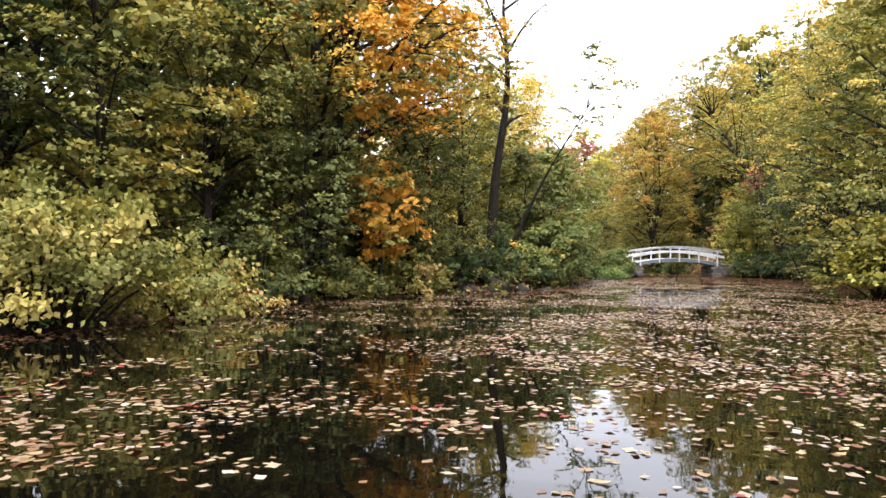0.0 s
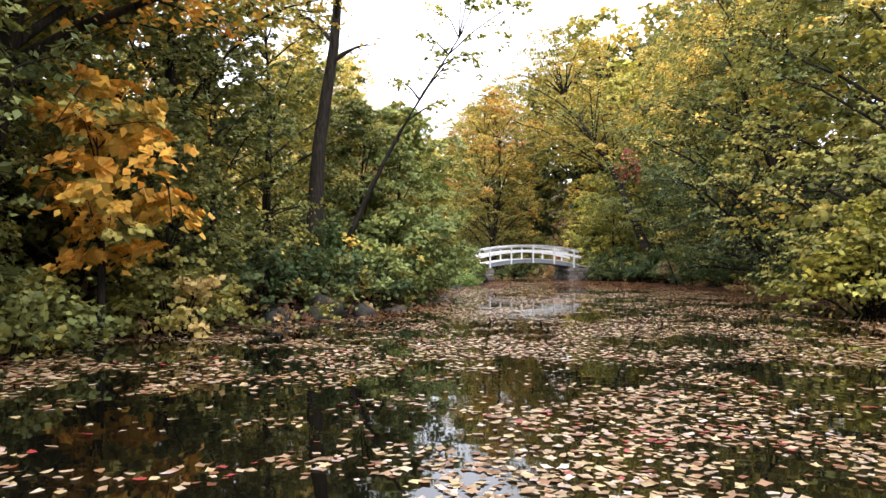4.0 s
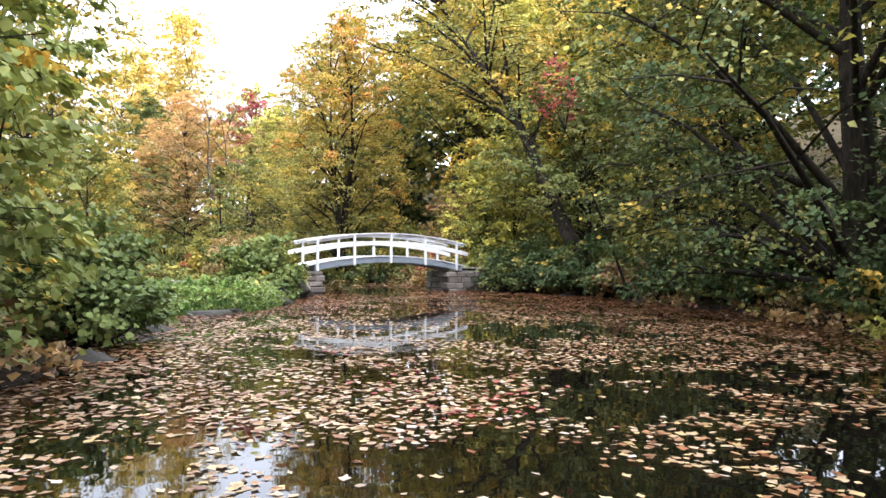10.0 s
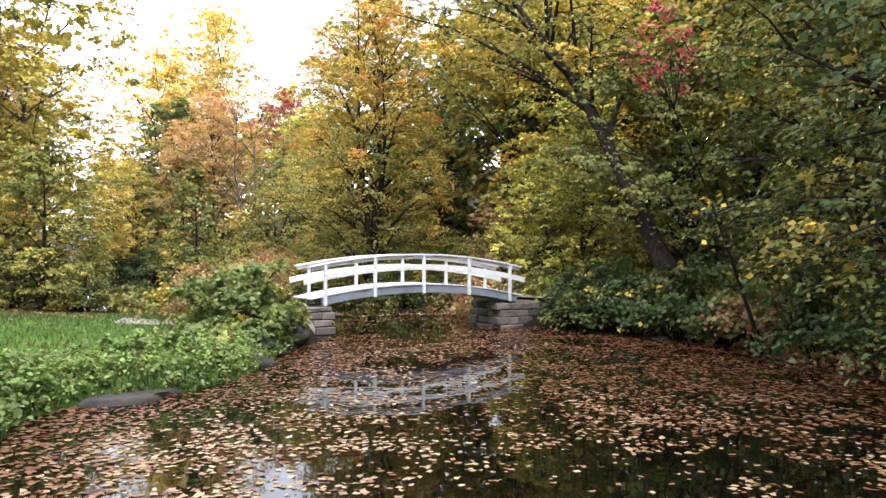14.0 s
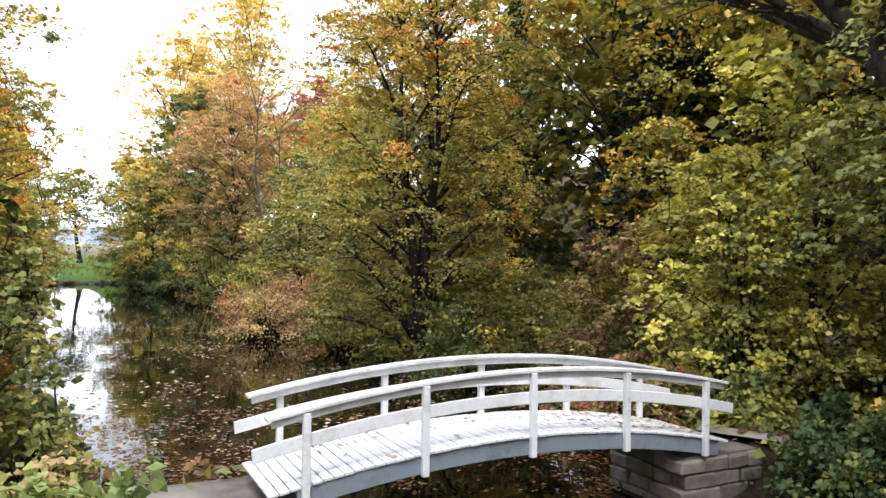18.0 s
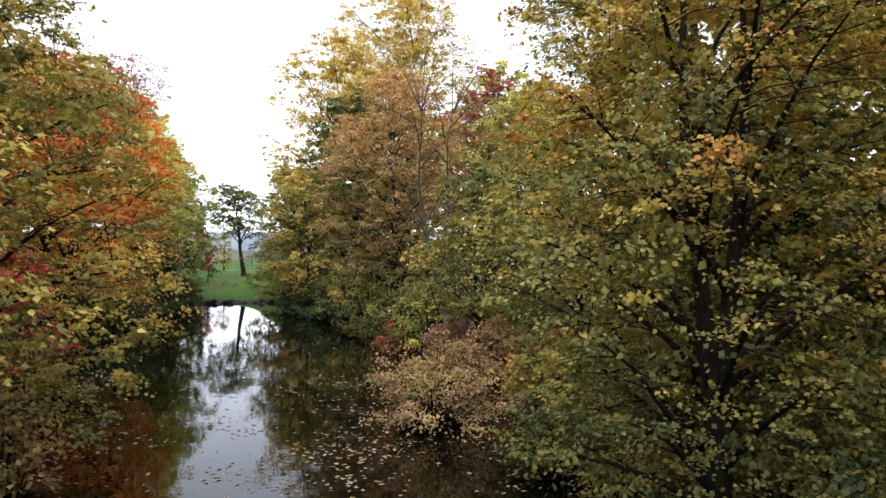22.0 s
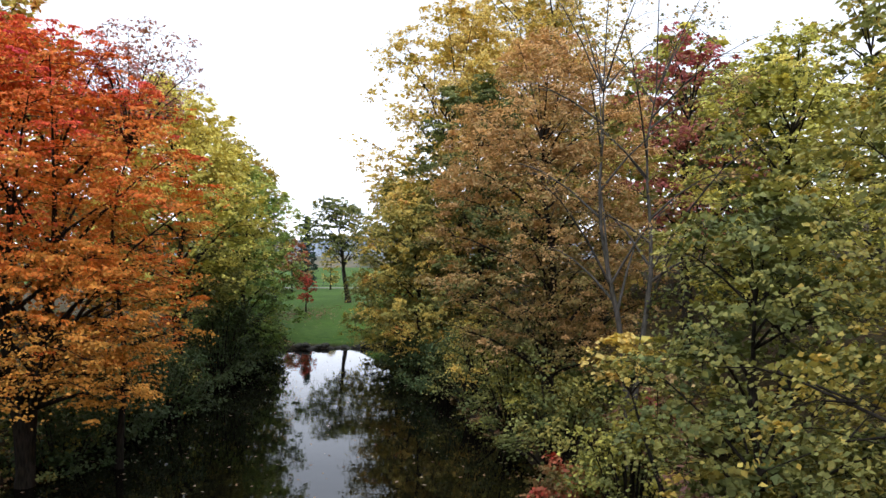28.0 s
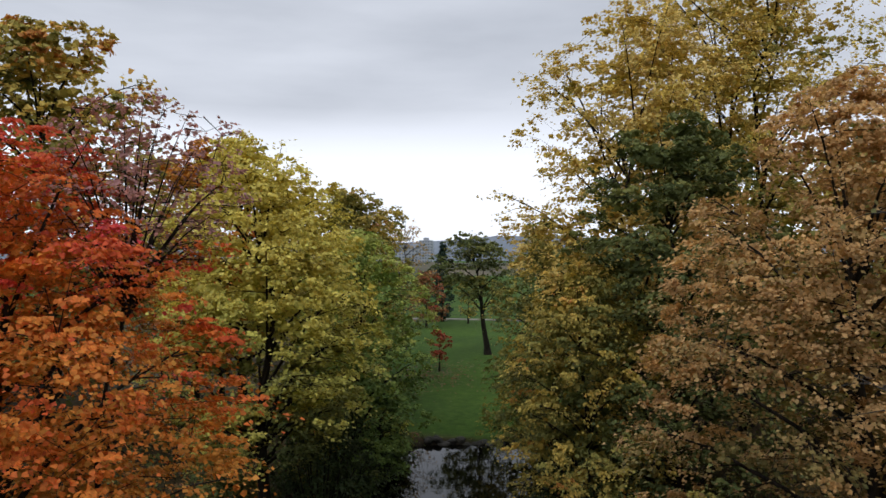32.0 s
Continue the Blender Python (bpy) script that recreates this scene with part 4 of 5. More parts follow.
# deep palette puts the canopy's shade into this bush's leaf colour
B("bush", "green bush spilling over the shore, leaves darkened for shade", 26.4, 60.8, 2.6, 2.0, 11000, 0.105, "deep", 53, tone=0.36, z=0.0)
T("maple_tree", "low maple with layered yellow-green sprays over the shaded shore", 28.8, 60.8, 10.0, 3.6, 2.6, 30000, 0.11, "turning", 83, tone=0.14, limbs=26, droop=0.8, hang=0.6, flat=0.25, side=(-1.2, 0))
T("maple_tree", "slim yellow-green maple beside the bridge path", 27.6, 65.6, 8.0, 2.4, 1.6, 15000, 0.11, "lime", 84, tone=0.55, limbs=20, droop=0.8, flat=0.25)
B("bush", "dark bush over the shaded water", 27.0, 58.4, 2.6, 2.0, 8000, 0.12, "deep", 62, tone=0.4, z=0.0, hang=0.7)
# deep palette again carries the bank's shade in the leaf colour
B("bush", "low green bush beside the stone abutment, leaves darkened for shade", 25.3, 62.3, 1.7, 1.2, 6500, 0.09, "deep", 63, tone=0.4, z=0.1, hang=0.7)
T("leaning_tree", "dark leaning trunk with yellow-green crown", 27.4, 58.4, 20.0, 4.8, 9.5, 34000, 0.12, "turning", 54, lean=(-3.8, 13.0), trunk_r=0.36, tone=0.6, limbs=34)
T("small_tree", "small yellow-green tree on the slope past the bridge", 29.4, 70.8, 6.6, 2.3, 0.8, 15000, 0.11, "lime", 85, tone=0.66, limbs=18, flat=0.3)
T("small_tree", "reddish brown small tree among the undergrowth", 27.8, 73.2, 5.2, 2.0, 0.5, 12000, 0.1, "shrub", 86, tone=0.55, limbs=16)
T("small_tree", "yellowing small tree on the slope", 31.0, 76.6, 8.0, 2.6, 1.2, 15000, 0.12, "turning", 87, tone=0.7, limbs=18)
T("tree", "tree turning gold on the slope above the bridge", 31.4, 79.6, 19, 5.0, 9, 16000, 0.165, "olive", 55, trunk_r=0.17, tone=0.5, lean=(-1, 0))
T("red_maple_sapling", "young maple with dark red leaves high on the slope", 26.4, 54.4, 8.6, 0.8, 6.6, 170, 0.1, "wine", 56, lean=(-5.2, -1.4), trunk_r=0.06, tone=0.95, swing=0.1, limbs=8)
T("tree", "lime-yellow tree on the slope by the path", 33.8, 75.0, 16, 4.6, 2.6, 22000, 0.15, "lime", 57, trunk_r=0.17, tone=0.6, limbs=24)
B("bush", "maroon and pale yellow-green bush on the bank past the bridge", 24.4, 67.4, 2.6, 1.6, 9500, 0.1, "shrub", 58, tone=0.68, swing=0.22)
B("bush", "reddish brown bush on the bank", 27.0, 73.6, 2.4, 2.1, 9500, 0.1, "shrub", 59, tone=0.4, swing=0.25)
for i, (x, y, h, r, pal, tn) in enumerate(((27.4, 76.2, 2.4, 1.8, "lime", 0.45), (29.2, 79.2, 3.0, 2.1, "turning", 0.6), (30.4, 73.0, 2.6, 1.9, "lime", 0.6), (26.6, 79.0, 2.6, 1.8, "green", 0.8), (21.8, 80.6, 1.8, 1.7, "green", 0.6), (32.2, 77.0, 3.0, 2.2, "turning", 0.5), (24.6, 72.4, 1.6, 1.4, "shrub", 0.45))):
    B("slope_bush", "leafy bush in the undergrowth of the slope", x, y, h, r, 7000, 0.11, pal, 640 + i, tone=tn, group="bushes past the bridge")
B("bush", "yellow shrub among reddish undergrowth", 28.2, 69.2, 3.0, 1.6, 5000, 0.15, "lime", 60, tone=0.85)
B("bush", "crimson leaved bush on the slope", 29.4, 75.4, 2.0, 1.6, 5000, 0.12, "red", 61, tone=0.38)

# ---- lawn corner beside the bridge ----
B("waterside_bush", "green bush with glossy leaves at the bridge's end", 13.8, 59.4, 2.4, 1.6, 11000, 0.11, "maple", 71, tone=0.42)
B("waterside_bush", "grey-brown seedy shrub beside the bridge", 13.0, 60.6, 2.2, 1.2, 6500, 0.075, "tan", 72, tone=0.25)
B("waterside_bush", "green bush with yellowing top on the lawn's edge", 12.6, 63.6, 2.0, 1.3, 4500, 0.12, "turning", 73, tone=0.35)
B("waterside_plants", "broad-leaved plants at the water's edge", 13.2, 58.6, 0.8, 1.5, 7000, 0.1, "maple", 74, tone=0.4)
B("waterside_plants", "low green plants along the grassy shore", 11.6, 55.2, 0.6, 1.6, 9000, 0.08, "fresh", 75, tone=0.24, ry=1.2)
B("waterside_plants", "low green plants along the grassy shore", 8.8, 52.6, 0.7, 1.7, 9000, 0.08, "fresh", 76, tone=0.24)
B("waterside_plants", "large-leaved green plants on the bank", 8.4, 50.2, 1.1, 1.6, 9000, 0.11, "maple", 77, tone=0.4)
B("waterside_plants", "large-leaved green bush hanging over the shore", 8.3, 46.9, 2.5, 1.7, 16000, 0.1, "maple", 78, tone=0.2, swing=0.15, fine=True)
B("waterside_plants", "low leafy plants beside the stone landing", 14.9, 60.6, 0.8, 1.0, 5000, 0.09, "green", 64, tone=0.6)
B("bush", "leafy bush on the bank behind the bridge", 11.0, 70.4, 1.6, 1.5, 3000, 0.13, "green", 79, tone=0.68)
T("sapling", "light green sapling beside the second pond", 7.6, 69.6, 6.2, 2.2, 0.3, 20000, 0.09, "green", 80, tone=0.8, limbs=22)
for i, (x, y, h, r, pal) in enumerate(((-9, 71, 2.6, 2.4, "green"), (-5.5, 72.5, 3.0, 2.4, "turning"), (-1.8, 73.2, 2.6, 2.2, "green"), (1.6, 74.4, 3.2, 2.3, "green"), (4.8, 75.4, 3.0, 2.2, "shrub"), (5.4, 78.6, 3.0, 1.8, "green"))):
    B("hedge_bush", "bushy hedge plant along the back of the lawn", x, y, h, r, 4500, 0.16, pal, 90 + i, tone=0.55, group="hedge behind the lawn")

# ---- second pond, tree-lined bank with the orange maple ----
T("tree", "yellow-green tree leaning over the second pond", 2.6, 87.6, 15.5, 5.2, 1.0, 86000, 0.105, "turning", 101, tone=0.56, limbs=40, droop=0.6, trunk_r=0.3, side=(3.5, -0.6))
T("tree", "yellow tree behind the lawn", 0.8, 80.6, 17, 5.0, 3, 18000, 0.2, "yellow", 102, tone=0.3, trunk_r=0.22)
T("tree", "tall golden tree with slim grey trunk behind the lawn", 5.0, 78.2, 21, 5.4, 3.0, 34000, 0.15, "yellow", 126, tone=0.36, trunk_r=0.2, stems=2, limbs=30, bark=BARK_GREY)
T("tree", "orange-gold tree behind the lawn", 2.4, 73.6, 17, 4.8, 3.5, 28000, 0.15, "yellow", 127, tone=0.36, trunk_r=0.2, limbs=28)
T("tree", "yellow tree with slim grey trunk", -5.0, 84.0, 18, 5.0, 3, 16000, 0.22, "yellow", 103, tone=0.3)
T("tree", "golden orange tree behind the lawn", -8.4, 76.6, 17, 4.6, 4, 11000, 0.22, "gold", 104, tone=0.6, limbs=26)
B("bush", "grey-green bush hanging over the water", 4.6, 82.2, 3.4, 2.4, 7500, 0.13, "green", 105, tone=0.55)
B("dry_bush", "bush with dry curled brown leaves", 6.0, 84.4, 3.4, 1.6, 4500, 0.13, "tan", 106, tone=0.7)
T("red_bush_tree", "small red-leaved tree under the boughs", 0.8, 96.0, 7.0, 2.4, 1.5, 5500, 0.16, "red", 107, tone=0.85)
T("orange_maple", "blazing orange maple with crimson top over the pond", -5.4, 114.8, 19.6, 6.5, 4.6, 190000, 0.115, "orange", 108, form="dome", tone=0.27, swing=0.22, top=0.75, limbs=52, droop=0.6, trunk_r=0.42, stems=2, flat=0.24, full=1.5)
T("bare_tree", "half-bare tree with mauve twigs and leaves", -2.9, 117.6, 20.9, 2.8, 16.6, 6000, 0.1, "mauve", 109, tone=0.55, limbs=34, clump=0.8, trunk_r=0.18, full=0.9)
B("bush", "dark green undergrowth with yellow leaves at the water", -5.6, 117.6, 4.2, 2.8, 8000, 0.14, "deep", 110, tone=0.3)
B("bush", "dark bush hanging over the black water", -8.0, 126.0, 4.6, 3.0, 7000, 0.16, "deep", 111)
B("bush", "dark bush hanging over the black water", -7.6, 131.0, 4.6, 3.0, 7000, 0.17, "deep", 112, tone=0.6)
# top gives the maple's low boughs a darker tone in place of shade
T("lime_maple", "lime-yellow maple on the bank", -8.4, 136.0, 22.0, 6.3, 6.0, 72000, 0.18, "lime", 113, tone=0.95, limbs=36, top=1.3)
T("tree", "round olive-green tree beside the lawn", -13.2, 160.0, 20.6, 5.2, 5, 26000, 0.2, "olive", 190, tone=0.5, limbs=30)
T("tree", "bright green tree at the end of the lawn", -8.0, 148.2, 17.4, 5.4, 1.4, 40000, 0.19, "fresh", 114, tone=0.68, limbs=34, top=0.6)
for i, (x, y, h, r) in enumerate(((-5.8, 128.4, 6.4, 3.2), (-6.4, 138.6, 7.2, 3.4), (-7.4, 144.6, 6.4, 3.2), (-7.6, 151.4, 4.4, 2.4), (-5.6, 122.4, 4.6, 2.6), (-4.2, 106.6, 3.6, 2.4))):
    B("shore_bush", "dark green bush hanging over the black water", x, y, h, r, 9000, 0.15, "deep", 300 + i, tone=0.06, group="dark bushes along the second pond", hang=0.7)
B("bush", "green bush at the corner of the lawn", -8.9, 156.6, 3.4, 2.2, 4500, 0.18, "lime", 115, tone=0.5)
B("bush", "dark bush at the water under the trees", -9.4, 143.0, 4.2, 2.8, 5500, 0.17, "deep", 116)
T("tree", "olive tree behind the lime maple", -19.5, 178, 22, 6.0, 5, 13000, 0.3, "olive", 117, tone=0.4)
T("tree", "bronze-green tree high on the bank", -25, 139, 28, 7.0, 5, 26000, 0.36, "olive", 118, tone=0.5, top=0.4, limbs=36)
T("orange_tree", "orange-topped tree behind the bank", -23, 152, 22, 5.4, 5, 20000, 0.32, "orange", 119, tone=0.12, limbs=34)
T("tree", "tall olive and bronze tree on the bank", -19, 108, 24, 7, 5, 10000, 0.34, "olive", 120, tone=0.5)
T("bare_tree", "leafless far tree beyond the lawn", -21.5, 200, 19, 4.5, 6, 1200, 0.3, "brown", 121, bark=BARK_GREY, limbs=20, full=0.4)
T("red_sapling", "small red maple on the lawn", -12.6, 186, 5.2, 1.3, 1.4, 1300, 0.22, "red", 122, tone=0.7, swing=0.1, limbs=8)
T("dark_red_tree", "dark red leaved tree by the path", -27.0, 230, 10.5, 3.6, 1.5, 5000, 0.34, "red", 123, tone=0.42, swing=0.1)
T("conifer", "dark conifer beyond the lawn", -27.5, 243, 15.5, 3.0, 1.0, 5500, 0.4, "pine", 124, form="cone", limbs=30)
T("lawn_tree", "lone tree with bent dark trunk on the lawn", -9.3, 198.5, 16.5, 5.2, 7.6, 14000, 0.26, "green", 125, tone=0.55, lean=(-2.6, 0), trunk_r=0.42, limbs=20)
T("weeping_tree", "small yellowing tree by the fence", -21.6, 240, 9, 2.0, 1.5, 2000, 0.3, "turning", 126, tone=0.6)

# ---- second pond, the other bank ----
# top colours the low boughs greener and darker, standing in for their shadow
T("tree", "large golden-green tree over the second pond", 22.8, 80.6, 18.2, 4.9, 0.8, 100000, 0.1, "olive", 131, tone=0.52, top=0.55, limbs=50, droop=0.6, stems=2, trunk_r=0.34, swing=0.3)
T("tree", "green tree with low boughs behind the golden one", 24.6, 86.0, 20.5, 5.6, 1.2, 62000, 0.1, "olive", 132, tone=0.42, limbs=30)
B("tan_bush", "tan bush of fine dry leaves standing in the water", 17.4, 91.9, 3.2, 2.8, 16000, 0.085, "tan", 133, z=-0.1, tone=0.6, stems=14)
B("bush", "green bush at the water under the golden tree", 20.6, 85.6, 2.4, 2.0, 7500, 0.11, "green", 134, z=0.0, tone=0.6)
B("bush", "dark green vine-covered bush on the bank", 23.6, 76.6, 3.2, 2.2, 9500, 0.11, "deep", 135, tone=0.6)
T("tree", "golden-brown tree on the bank", 25.0, 95.6, 19.4, 5.6, 2.4, 46000, 0.115, "olive", 136, tone=0.4, limbs=34)
T("small_tree", "small green maple on the bank", 20.6, 105.8, 11.2, 3.6, 2.8, 16000, 0.13, "turning", 137, tone=0.22, limbs=22)
T("tree", "yellow-green tree on the slope", 26.5, 106.5, 15, 5.0, 3, 22000, 0.15, "turning", 138, tone=0.5)
T("grey_tree", "half-bare tree with forked pale grey trunk", 18.9, 115.4, 21.5, 4.8, 9, 7000, 0.1, "brown", 139, bark=BARK_GREY, stems=2, trunk_r=0.2, limbs=30, tone=0.4, clump=0.8, full=0.6)
T("brown_tree", "golden-brown tree over the pond", 16.2, 122.4, 20.2, 4.9, 4.0, 130000, 0.105, "brown", 140, tone=0.6, top=0.5, full=1.3, limbs=44, trunk_r=0.34)
T("red_maple", "crimson-topped maple on the slope", 24.8, 131.0, 20, 4.4, 7, 14000, 0.17, "wine", 141, tone=0.5, swing=0.2, top=0.3)
T("tree", "lime-yellow tree on the slope", 26.2, 119.5, 16.6, 5.2, 4, 36000, 0.14, "lime", 142, tone=0.66, limbs=30)
T("poplar", "tall airy yellow poplar", 10.3, 150.6, 31, 6.9, 5, 76000, 0.19, "yellow", 143, tone=0.84, limbs=46, form="vase", trunk_r=0.4, stems=3, full=1.4)
T("poplar", "tall airy yellow-green poplar", 17.4, 155.4, 36, 8.6, 6, 78000, 0.2, "yellow", 144, tone=0.66, limbs=46, form="vase", trunk_r=0.42, stems=3, full=1.4)
T("tree", "dark blue-green tree in front of the poplars", 12.4, 142.4, 22.8, 5.6, 2, 50000, 0.2, "green", 145, tone=0.5, swing=0.12, limbs=30)
T("willow", "drooping olive-green tree at the lawn's edge", 4.2, 156.8, 17, 5.4, 0.8, 40000, 0.18, "olive", 146, tone=0.28, limbs=38, droop=1.2, hang=1.0, swing=0.2)
T("willow", "drooping olive-gold tree by the water", 7.6, 141.6, 15.5, 4.8, 2.6, 34000, 0.145, "olive", 147, tone=0.55, limbs=30, droop=1.0, hang=0.9)
T("tree", "bright green tree behind the lawn's edge", 0.2, 183, 14, 4.4, 1.5, 8000, 0.3, "lime", 148, tone=0.35)
for i, (x, y, h, r, pal, tn) in enumerate(((12.6, 131.0, 6.4, 2.9, "turning", 0.45), (10.4, 136.0, 5.0, 2.7, "deep", 0.3), (8.6, 139.4, 4.4, 2.5, "deep", 0.2), (6.2, 147.0, 4.2, 2.4, "deep", 0.2), (14.6, 125.0, 6.4, 2.8, "lime", 0.4), (16.4, 118.6, 5.4, 2.7, "green", 0.8), (18.4, 112.6, 4.4, 2.5, "lime", 0.45),
                                           (19.8, 108.6, 2.8, 2.2, "mauve", 0.5), (21.4, 101.6, 3.0, 2.2, "tan", 0.4), (22.6, 98.0, 2.8, 2.0, "red", 0.5), (22.0, 92.6, 3.4, 2.2, "olive", 0.45), (23.0, 110.0, 4.0, 2.6, "turning", 0.5),
                                           (16.4, 114.4, 2.2, 1.6, "red", 0.45), (20.6, 118.4, 4.0, 2.6, "shrub", 0.55), (24.4, 102.6, 3.4, 2.4, "green", 0.6), (6.6, 153.0, 3.4, 2.2, "deep", 0.5), (4.8, 161.6, 2.2, 1.6, "green", 0.7))):
    B("bank_bush", "mixed autumn bush on the wooded bank", x, y, h, r, 8500, 0.135, pal, 160 + i, tone=tn, group="bushes on the wooded bank")
T("yellow_sapling", "thin sapling bending over the water with yellow leaves", 19.6, 110.4, 6.8, 1.3, 5.4, 1000, 0.16, "yellow", 180, tone=0.8, lean=(-2.2, 0.4), limbs=7)

# ---- woods on the slopes ----
WOODS = []
for i, (h, r, low, pal, tn) in enumerate(((17, 4.6, 4, "turning", 0.35), (19, 5.0, 5, "green", 0.6), (15, 4.2, 2.5, "olive", 0.45), (21, 5.2, 6, "turning", 0.6), (13, 3.8, 1.5, "deep", 0.5), (18, 4.6, 4, "lime", 0.5))):
    WOODS.append((h, T("woodland_tree", "woodland tree in autumn leaf on the wooded slope", (-14, -17, -15, -20, -13, -10)[i], (10, 31, 38, 22, 32, 46)[i], h, r, low, 4200, 0.44, pal, 200 + i, tone=tn, group="woods", limbs=22, twigs=False)))
WEST_SLOPE = [(-19, 12), (-24, 18), (-25, 28), (-22, 40), (-17, 48), (-28, 36), (-10, 52), (-7, 40), (-30, 24), (-15, 3), (-22, 2), (-16, 60), (-20, 70), (-24, 56), (-12, 66)]
EAST_SLOPE = [(37, 82), (41, 80), (36.5, 86), (30, 26), (34, 34), (36, 44), (40, 54), (31, 14), (38, 22), (42, 66), (39, 61), (37.5, 66.5), (44, 58), (38, 76), (35.5, 71), (33.4, 62.4), (39, 71), (42, 75), (44, 40), (27, 8), (36, 63)]
FAR_SLOPE = [(33, 84), (38, 90), (31, 92), (36, 100), (33, 108), (40, 112), (36, 122), (32, 134), (27, 140), (29, 133), (38, 136), (22, 146), (30, 150), (26, 160), (14, 166), (20, 172), (9, 172), (44, 96), (44, 84)]
FAR_WOOD = [(-14, 92), (-20, 86), (-26, 96), (-13, 100), (-28, 110), (-30, 122), (-20, 154), (-28, 164), (-34, 150), (-17, 166), (-34, 138), (14, 185), (8, 198), (20, 205), (4, 214), (14, 226), (-36, 186), (-40, 172), (-32, 215), (-25, 10), (-31, 14), (-27, 45), (-20, -4)]
SPOTS = WEST_SLOPE + EAST_SLOPE + FAR_SLOPE + FAR_WOOD
for i, (x, y) in enumerate(SPOTS):
    h, src = WOODS[(i * 5 + i // 6) % 6]
    k = 0.85 + 0.35 * ((i * 37) % 10) / 10
    ob = copy_thing(src, Matrix.Translation(put(x, y, 0.1)) @ pose(0, 0, 0, 0, 0, (i * 77) % 360) @ Matrix.Scale(k, 4))
    ob.scale = (k, k, k)
PINES = T("conifer", "dark conifer in the shaded wood", 33.5, 80.5, 19, 3.2, 2.0, 7000, 0.3, "pine", 230, form="cone", limbs=34, group="dark conifers")
for i, (x, y) in enumerate(((36.5, 83.5), (35, 88), (38.5, 79), (40, 85), (33, 97))):
    copy_thing(PINES, Matrix.Translation(put(x, y, 0.1)) @ pose(0, 0, 0, 0, 0, 60 * i))
UNDER = B("undergrowth", "woodland undergrowth on the slope", -11.5, 15.5, 2.4, 2.4, 3500, 0.2, "green", 240, tone=0.6, group="undergrowth")
UNDER2 = B("undergrowth", "yellowing woodland undergrowth on the slope", -12.5, 28.5, 2.6, 2.4, 3500, 0.2, "turning", 241, tone=0.4, group="undergrowth")
UNDER3 = B("undergrowth", "dark woodland undergrowth on the slope", -7.5, 34.5, 2.4, 2.4, 3500, 0.2, "deep", 242, tone=0.5, group="undergrowth")
for i, (x, y) in enumerate(((-13, 21), (-15, 26), (-10, 32.5), (-4, 34), (-12, 36), (-5, 39.5), (-1.5, 40.5), (1.2, 47), (-3, 46), (-8, 45), (-11, 8), (-12, 2), (-17, 16), (-18, 34),
                            (24.4, 28), (24.8, 34), (26, 40.6), (29, 40), (28.4, 49.6), (30, 57), (30, 61), (29, 45), (33, 50), (24, 18), (23, 12), (31, 66.5), (33, 78), (31, 80), (28.6, 82), (28.4, 90), (30, 86), (29, 96),
                            (28, 101), (25.6, 112), (23.6, 117), (21, 124), (19, 130), (16, 134), (14, 140), (12, 147), (9, 156), (7, 163), (-13, 140), (-13, 128), (-11, 120), (-12, 106), (-8, 103), (-5, 96), (-2, 91), (-11, 152), (-12.5, 160))):
    src = (UNDER, UNDER2, UNDER3)[i % 3]
    copy_thing(src, Matrix.Translation(put(x, y, 0.05)) @ pose(0, 0, 0, 0, 0, (i * 113) % 360))


# ---- path, fence and distance ----
def ribbon(name, pts, width, lift, mat, label, category):
    pts = np.array(pts, float)
    t = np.linspace(0, len(pts) - 1, 12 * len(pts))
    c = np.stack([np.interp(t, np.arange(len(pts)), pts[:, k]) for k in (0, 1)], -1)
    d = np.gradient(c, axis=0)
    d /= np.linalg.norm(d, axis=1, keepdims=True)
    nrm = np.stack([-d[:, 1], d[:, 0]], -1)
    a, b = c - nrm * width / 2, c + nrm * width / 2
    rows = []
    for q, drop in ((a, -0.25), (a, lift), (b, lift), (b, -0.25)):
        rows.append(np.column_stack([q, np.maximum(height(a[:, 0], a[:, 1], True), height(b[:, 0], b[:, 1], True)) + drop]))
    v = np.stack(rows, 1).reshape(-1, 3)
    i = np.arange(len(c) - 1)[:, None] * 4
    j = np.arange(3)[None]
    f = np.stack([i + j, i + j + 1, i + j + 5, i + j + 4], -1).reshape(-1, 4)
    ob = new(name, mesh_np(name, v, f, mat))
    return tagged(ob, label, category, kind="structure")


ribbon("path", [(-60, 244), (-40, 247), (-20, 249), (0, 249), (30, 246)], 3.2, 0.04, PATHM, "pale paved path across the park", "path")
ribbon("path", [(24.6, 64.2), (28.6, 67.4), (31.6, 71.4), (34.8, 71.2), (40, 69)], 1.5, 0.05, PATHM, "narrow pale path up the wooded slope", "path")
ribbon("path", [(16.1, 62.6), (14.4, 62.5), (12.6, 62.7), (10.6, 63.0)], 1.5, 0.03, PATHM, "narrow worn path across the lawn to the bridge", "path")

fence = thing("fence", pose(-30, 256, 0), "dark steel mesh fence along the sports field", "fence")
post = box_mesh("post", -0.05, 0.05, -0.05, 0.05, 0, 1.9, STEEL, 0.01)
for i in range(22):
    part("post", post, fence, at=pose(-30 + i * 3.0, 0, ground_z(-60 + i * 3.0, 256)))
gz = ground_z(-30, 256)
for z in (0.25, 1.05, 1.85):
    part("rail", box_mesh("rail", -30, 33, -0.02, 0.02, gz + z - 0.02, gz + z + 0.02, STEEL, 0.0), fence)


